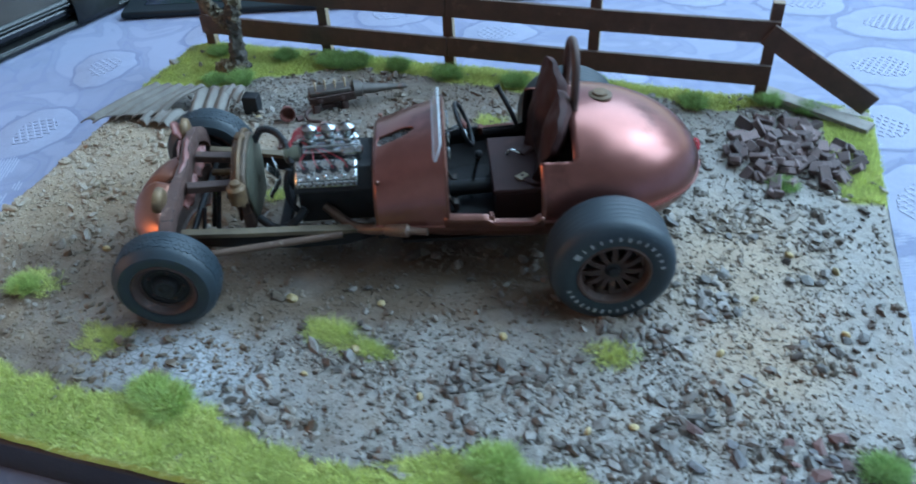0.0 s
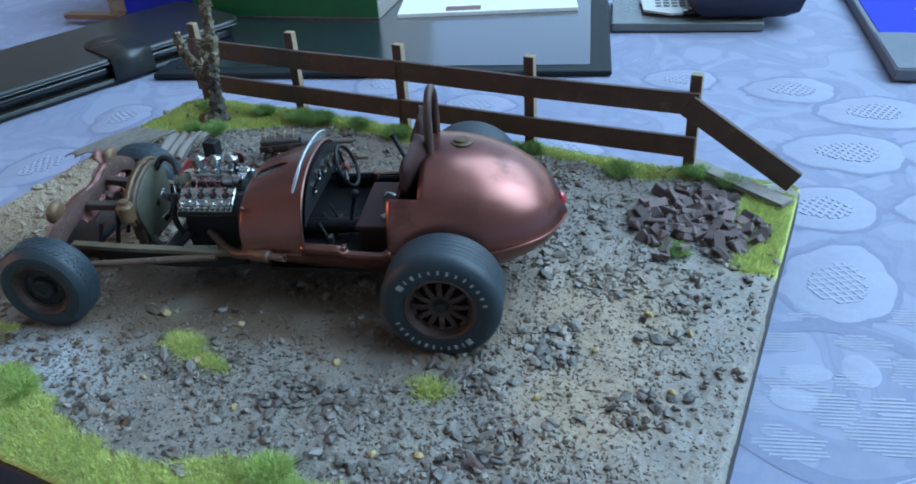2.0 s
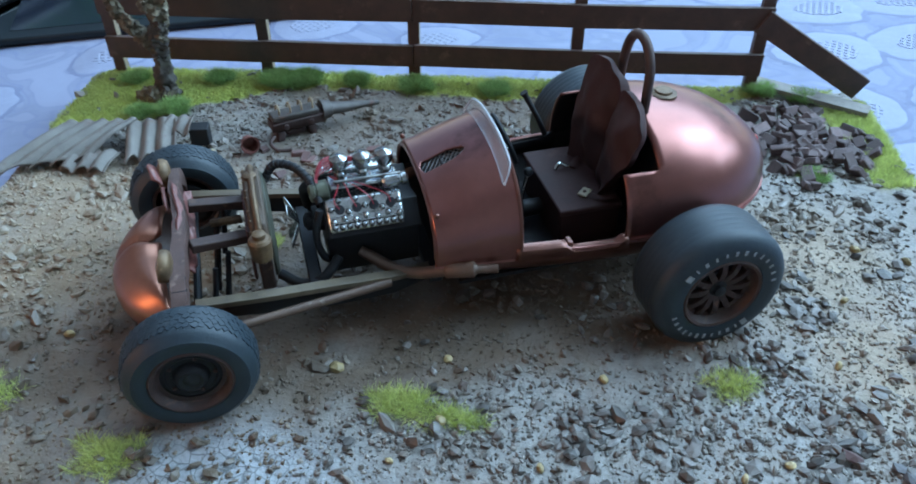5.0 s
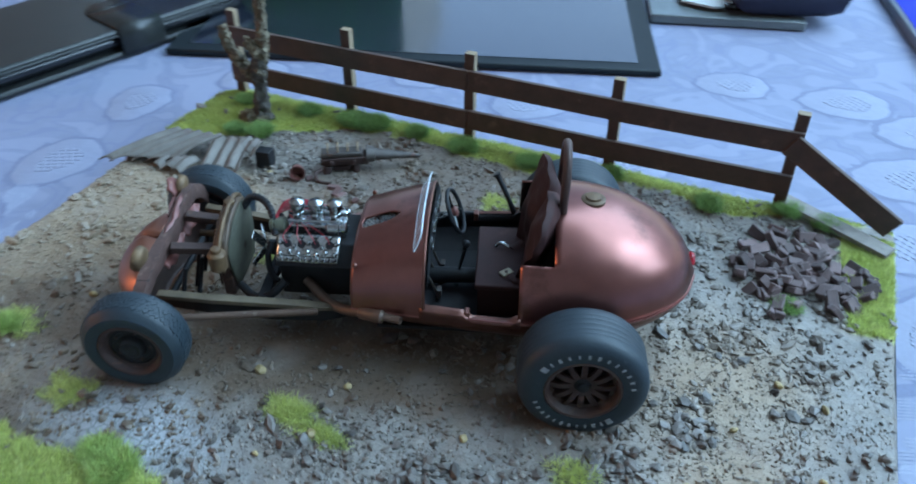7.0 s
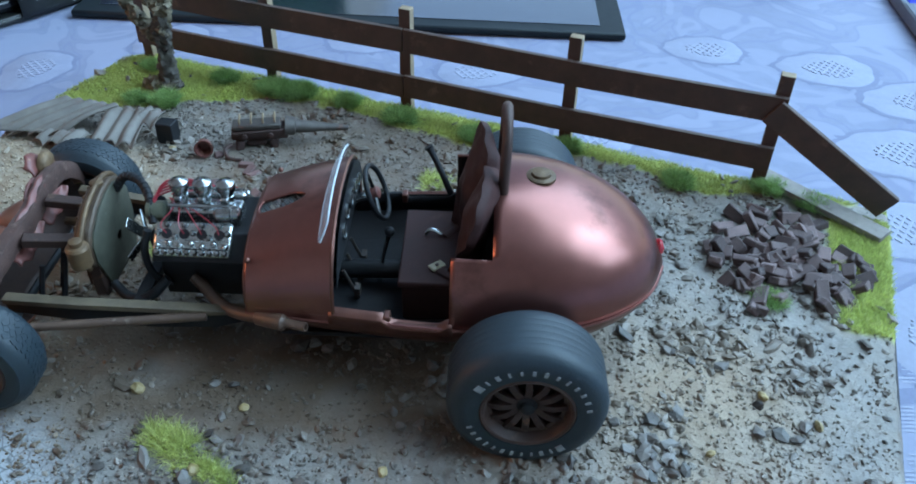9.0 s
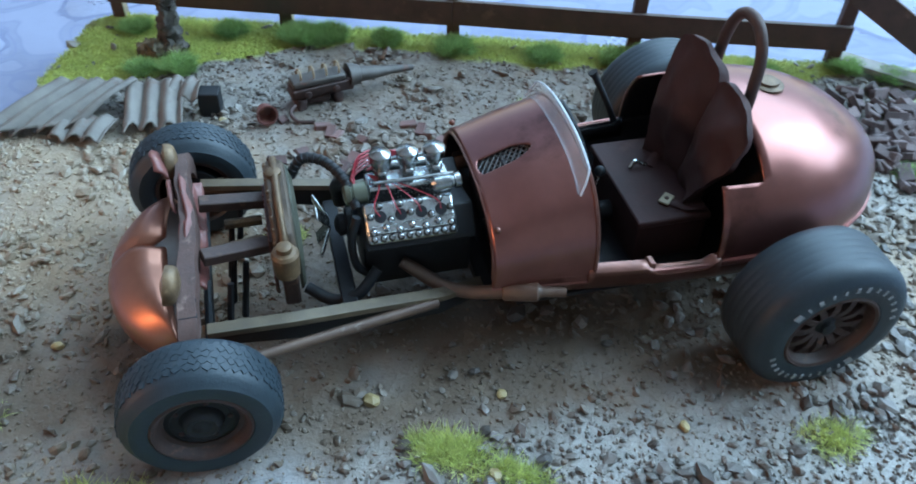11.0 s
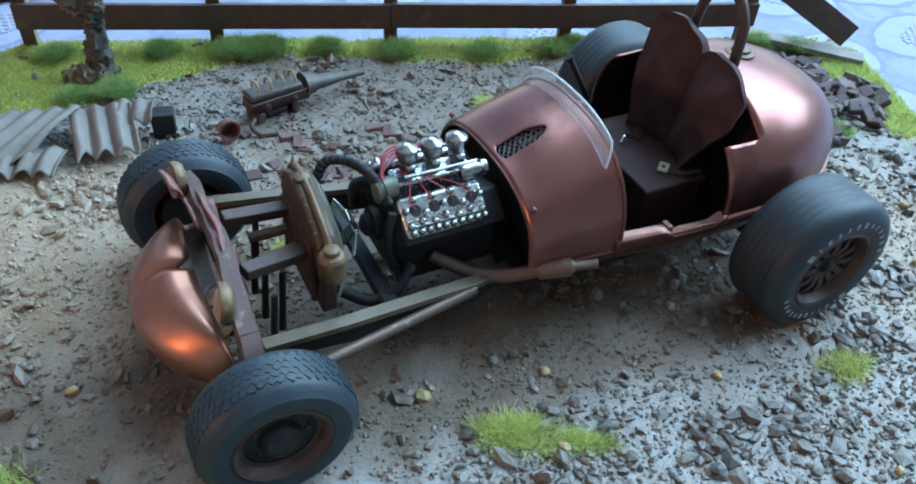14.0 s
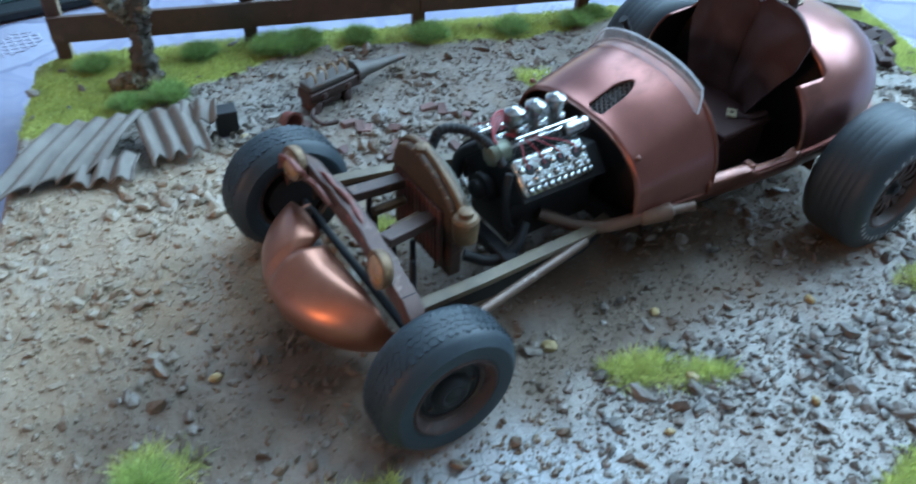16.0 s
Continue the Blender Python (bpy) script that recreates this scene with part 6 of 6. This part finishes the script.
def strip(x0, x1, y0, y1, step, inside, seed):
    r = random.Random(seed)
    out = []
    for _ in range(int((x1 - x0) * (y1 - y0) / step)):
        x, y = r.uniform(x0, x1), r.uniform(y0, y1)
        if inside(x, y):
            out.append((x, y, ground(x, y) - 0.2, 0, 0))
    return out


def keep(x, y):
    return BX0 + 1 < x < BX1 - 1 and BY0 + 1 < y < BY1 - 1 and not (x < BX0 + 9 and y > BY1 - 9 and (BX0 + 9 - x) + (y - BY1 + 9) > 9)


blades("grass_border", strip(BX0, 90, BY0, -64, 0.055, lambda x, y: keep(x, y) and border(FRONT, x) - y + 2.5 * noise.noise((x / 7, y / 7, 21)) > 0, 1), 2.5, 0.21, MOSS_LIGHT, "yellow green flock along the front edge of the base", 1.7)
blades("grass_border", strip(BX0, BX1, 56, BY1, 0.085, lambda x, y: keep(x, y) and y - border(BACK, x) + 2.5 * noise.noise((x / 7, y / 7, 21)) > 0, 2), 1.4, 0.21, MOSS_OLIVE, "olive green flock along the fence", 1.6)
blades("grass_patch", strip(118, BX1, 42, 96, 0.08, lambda x, y: keep(x, y) and greenness(x, y) > 0 and y < 95, 3), 2.0, 0.21, MOSS_LIGHT, "yellow green flock beside the brick pile")


def tuft(x, y, rx, ry, turn, n, length, seed, label):
    r = random.Random(seed)
    c, s = math.cos(radians(turn)), math.sin(radians(turn))
    out = []
    for _ in range(int(n * 1.5)):
        a, d = r.uniform(0, 2 * math.pi), r.random() ** 0.6
        d *= 0.72 + 0.75 * noise.noise((math.cos(a) * 1.8, math.sin(a) * 1.8, seed))
        px, py = math.cos(a) * d * rx, math.sin(a) * d * ry
        gx_, gy_ = x + px * c - py * s, y + px * s + py * c
        out.append((gx_, gy_, ground(gx_, gy_) - 0.2, (gx_ - x) / rx * 0.35, (gy_ - y) / rx * 0.35))
    return blades("grass_tuft", out, length * 1.6, 0.17, MOSS_LIGHT, label, 1.9, "grass", "grass tufts")


tuft(-9, -47.5, 12, 5.5, -10, 1500, 2.0, 4, "small yellow green grass tuft in the gravel")
tuft(4, -51, 7, 3.0, -12, 600, 1.6, 5, "small yellow green grass tuft in the gravel")
tuft(63, -37, 8, 4.2, 5, 900, 1.7, 6, "round yellow green grass tuft in the gravel")
tuft(-66, -64, 8, 6.5, 0, 1200, 1.6, 7, "round yellow green grass tuft near the front wheel")
tuft(-50, 5, 5, 3.5, 20, 400, 1.4, 10, "small green grass tuft beyond the engine")
tuft(6, 62, 8, 5, 0, 900, 1.5, 8, "yellow green grass tuft behind the car")
tuft(-99, -50, 8, 7, 0, 900, 1.8, 9, "yellow green grass tuft on the sandy ground")


def bush(x, y, rad, seed):
    """A dark clump: fibres standing out of a low dome."""
    r = random.Random(seed)
    out = []
    for _ in range(int(110 * rad * rad)):
        a, d = r.uniform(0, 2 * math.pi), math.sqrt(r.random())
        d *= 0.8 + 0.45 * noise.noise((math.cos(a) * 1.3, math.sin(a) * 1.3, seed))
        px, py = math.cos(a) * d * rad, math.sin(a) * d * rad * 0.85
        dome = rad * 0.5 * math.sqrt(max(0, 1 - d * d)) * r.uniform(0.3, 1.0)
        out.append((x + px, y + py, ground(x + px, y + py) - 0.3 + dome, px / rad * 1.1, py / rad * 1.1))
    return blades("grass_bush", out, 1.2 + rad * 0.36, 0.16, MOSS_DARK if y > 0 or x > 90 else MOSS_MID, "dark green grass clump" if y > 0 or x > 90 else "pale green grass clump", 1.6, "grass", "dark grass clumps")


for k, (x, y, rad) in enumerate(((-118, 92, 4), (-97, 71, 4.5), (-108, 69, 3.5), (-88, 93, 4), (-66, 92, 5.5), (-58, 94, 5), (-40, 95, 4), (-19, 92, 4.6), (8, 91, 4.2), (30, 92, 4), (38, 96, 3.5), (100, 97, 4.2), (113, 94, 4), (104, 46, 3.2), (-38, -79, 6), (-44, -77, 5), (42, -77, 6), (50, -80, 5), (123, -57, 5), (-101, -52, 4.5), (74, 91, 4))):
    bush(x, y, rad * (1.2 if y > 0 else 0.95), k + 30)

# ---- bricks ----
BRICK_ME = []
for k in range(6):
    r = random.Random(k)
    bm = bmesh.new()
    box(bm, -3.2, 3.2 - (2.2 if k > 3 else 0), -1.65, 1.65, -1.0, 1.0)
    for v in bm.verts:
        v.co += Vector((r.uniform(-0.4, 0.4), r.uniform(-0.3, 0.3), r.uniform(-0.25, 0.25)))
    bmesh.ops.bevel(bm, geom=bm.edges[:], offset=0.26, segments=1, affect="EDGES")
    me = mesh_of(bm, "brick")
    me.materials.append(BRICK)
    BRICK_ME.append(me)
BRICK_RED_ME = [me.copy() for me in BRICK_ME]
for me in BRICK_RED_ME:
    me.materials.clear()
    me.materials.append(BRICK_RED)
pile = thing("brick_pile", 106, 66, 0, 0, "heap of small dull purple bricks beside the fence", "brick heap")
r = random.Random(11)
for k in range(104):
    a, d = r.uniform(0, 2 * math.pi), r.random() ** 0.62
    x, y = 21 * d * math.cos(a) + 1, 22 * d * math.sin(a) * (1 - 0.2 * math.cos(a)) - 2
    lift = 4.0 * max(0, 1 - d * d) * r.random() + 0.7
    ob = new("brick", BRICK_ME[k % 6])
    ob.parent = pile
    ob.matrix_basis = pose(x * MM, y * MM, (ground(106 + x, 66 + y) + lift) * MM, r.gauss(0, 22), r.gauss(0, 22), r.uniform(0, 360))
rubble = thing("brick_rubble", -38, 38, 0, 0, "scattered red brick rubble behind the engine", "rubble")
for k in range(20):
    x, y = r.gauss(0, 13), r.gauss(0, 9)
    ob = new("brick", BRICK_RED_ME[k % 6])
    ob.parent = rubble
    ob.matrix_basis = pose(x * MM, y * MM, (ground(-38 + x, 38 + y) + 0.2) * MM, r.gauss(0, 14), r.gauss(0, 14), r.uniform(0, 360)) @ Matrix.Diagonal((0.7, 0.75, 0.9, 1))

RUBBLE_ME = [rock_mesh("stone", 60 + k, DARK_RUBBLE if k % 3 else BRICK_RED, 1, 0.6) for k in range(6)]
heap = thing("stone_heap", 106, -60, 0, 0, "low heap of broken dark stones near the base's edge", "rubble")
for k in range(34):
    x, y, size = r.gauss(0, 9), r.gauss(0, 7), r.uniform(2.0, 4.4)
    ob = new("stone", RUBBLE_ME[k % 6])
    ob.parent = heap
    ob.matrix_basis = pose(x * MM, y * MM, (ground(106 + x, -60 + y) + 0.2 * size) * MM, r.gauss(0, 18), r.gauss(0, 18), r.uniform(0, 360)) @ Matrix.Diagonal((size * 1.3, size * 0.9, size * 0.8, 1))

# ---- gravel ----
ROCKS = [rock_mesh("stone", k, STONE, 1, 0.62) for k in range(8)]
OCHRE = [rock_mesh("pebble", 20 + k, YELLOW_STONE, 2, 0.8, 0.12) for k in range(3)]
PEBBLES = ((-24.6, -37.9, 3.4), (0.0, -33.9, 2.4), (34.5, -37.6, 2.6), (118, -16, 2.6), (-88.4, -31, 2.6), (88, -30, 2.4), (20, -62, 2.2), (105, 12, 2.8), (70, -58, 2.3), (-78, 48, 2.6), (-0.5, -51.6, 3.0), (-10, -62, 1.8), (96, -8, 2.2), (60, -62, 2.2), (117, 8, 2.6))
for k, (x, y, size) in enumerate(PEBBLES):
    ob = new("pebble", OCHRE[k % 3])
    ob.parent = base
    ob.matrix_basis = pose(x * MM, y * MM, (ground(x, y) + size * 0.2) * MM, 20 * k, 10, 47 * k) @ Matrix.Diagonal((size, size * 0.85, size * 0.8, 1))


def density(x, y):
    """How thick the chips lie: bare where the wheels ran, dense by the tail and in front."""
    if greenness(x, y) > 0:
        return 0.03
    u_, v_ = (x + 62.75) * 0.947 + (y + 22.2) * 0.3206, -(x + 62.75) * 0.3206 + (y + 22.2) * 0.947
    bare = math.exp(-(((v_ + 34) / 10) ** 2)) * smooth01(-60, -20, u_) * smooth01(112, 85, u_)
    left = smooth01(-40, -75, x) * 0.2
    mud_ = math.exp(-(((x + 43) / 26) ** 2 + ((y + 66) / 12) ** 2))
    left = max(left, 0.8 * math.exp(-(((x + 88) / 30) ** 2 + ((y + 42) / 20) ** 2)))
    under = 0.6 if abs(v_) < 24 and 20 < u_ < 140 else 0.0
    n_ = 0.42 + 1.25 * noise.noise((x / 15, y / 15, 40)) + 0.6 * noise.noise((x / 5, y / 5, 50))
    n_ *= 1 - 0.45 * smooth01(-52, -62, y) * smooth01(60, 20, x)
    n_ += 0.3 * smooth01(-36, -44, y) * smooth01(-62, -54, y) * smooth01(-25, -5, x)
    n_ *= 1 - 0.85 * smooth01(114, 121, x + 3 * noise.noise((x / 9, y / 9, 70))) * smooth01(-55, -35, y)
    return max(0.04, n_ * (1 - 0.8 * bare) * (1 - left) * (1 - 0.75 * mud_) * (1 - under) + 0.1)


r = random.Random(77)
spots = []
while len(spots) < 10000:
    x, y = r.uniform(BX0 + 1.5, BX1 - 1.5), r.uniform(BY0 + 1.5, BY1 - 2)
    if keep(x, y) and r.random() < density(x, y):
        coarse = 0.8 + 0.75 * smooth01(-0.1, 0.35, noise.noise((x / 18, y / 18, 80))) + 0.25 * smooth01(-44, -56, y)
        spots.append((x, y, min(3.7, (0.75 + r.expovariate(1.75)) * coarse)))
near = sorted([s for s in spots if -25 < s[0] < 125 and -72 < s[1] < 20], key=lambda s: -s[2])[:300]
chosen = set(near)
for k, (x, y, size) in enumerate(near):
    ob = new("stone", ROCKS[k % 8])
    ob.parent = base
    ob.matrix_basis = pose(x * MM, y * MM, (ground(x, y) + size * 0.14) * MM, r.gauss(0, 20), r.gauss(0, 20), r.uniform(0, 360)) @ Matrix.Diagonal((size * r.uniform(0.9, 1.45), size * r.uniform(0.7, 1.05), size * r.uniform(0.6, 1.0), 1))


def joined(name, spots_, meshes, mat, label, squash=1.0):
    vs, fs, off = [], [], 0
    shapes = []
    for me in meshes:
        co = np.empty(len(me.vertices) * 3)
        me.vertices.foreach_get("co", co)
        shapes.append((co.reshape(-1, 3) * 1000, [tuple(p.vertices) for p in me.polygons]))
    for k, (x, y, size) in enumerate(spots_):
        co, faces = shapes[k % len(shapes)]
        m = np.array((pose(0, 0, 0, r.gauss(0, 25), r.gauss(0, 25), r.uniform(0, 360)) @ Matrix.Diagonal((size * r.uniform(0.9, 1.45), size * r.uniform(0.7, 1.05), size * r.uniform(0.6, 1.0) * squash, 1))).to_3x3())
        vs.append(co @ m.T + np.array((x, y, ground(x, y) + size * 0.12)))
        fs += [tuple(i + off for i in f) for f in faces]
        off += len(co)
    ob = raw(name, np.concatenate(vs), fs, mat, base)
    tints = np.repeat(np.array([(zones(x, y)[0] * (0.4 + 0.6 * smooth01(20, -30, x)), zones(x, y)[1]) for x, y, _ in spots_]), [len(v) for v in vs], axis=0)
    for k, value in enumerate(("sand", "dirt_shade")):
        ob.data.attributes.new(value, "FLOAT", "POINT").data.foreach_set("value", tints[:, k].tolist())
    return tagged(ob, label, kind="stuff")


# chips and grit take on the same dirt and painted shade
tinted(GRAVEL, (("dirt_shade", (0.10, 0.07, 0.047), 0.75), ("sand", (0.33, 0.25, 0.17), 0.7)))
tinted(SAND_GRIT, (("dirt_shade", (0.115, 0.078, 0.05), 0.8), ("sand", (0.43, 0.325, 0.215), 0.75)))


joined("gravel", [s for s in spots if s not in chosen], ROCKS, GRAVEL, "loose grey gravel chips")
grit = []
while len(grit) < 34000:
    x, y = r.uniform(BX0 + 1.5, BX1 - 1.5), r.uniform(BY0 + 1.5, BY1 - 2)
    if keep(x, y) and greenness(x, y) < 0 and r.random() < (1 - 0.8 * smooth01(114, 121, x)) * (0.5 + 0.9 * smooth01(-30, -46, y) * smooth01(-40, -20, x)) + 0.9 * noise.noise((x / 9, y / 9, 60)) + max(smooth01(-50, -95, x) * (1 - math.exp(-(((x + 88) / 30) ** 2 + ((y + 42) / 20) ** 2))), math.exp(-(((x - 92) / 36) ** 2 + ((y - 2) / 28) ** 2))):
        grit.append((x, y, 0.25 + min(0.9, r.expovariate(3.6))))
joined("grit", grit, [rock_mesh("grain", 40 + k, SAND_GRIT, 0 + 1, 0.7) for k in range(3)], SAND_GRIT, "fine pale and tan grit")
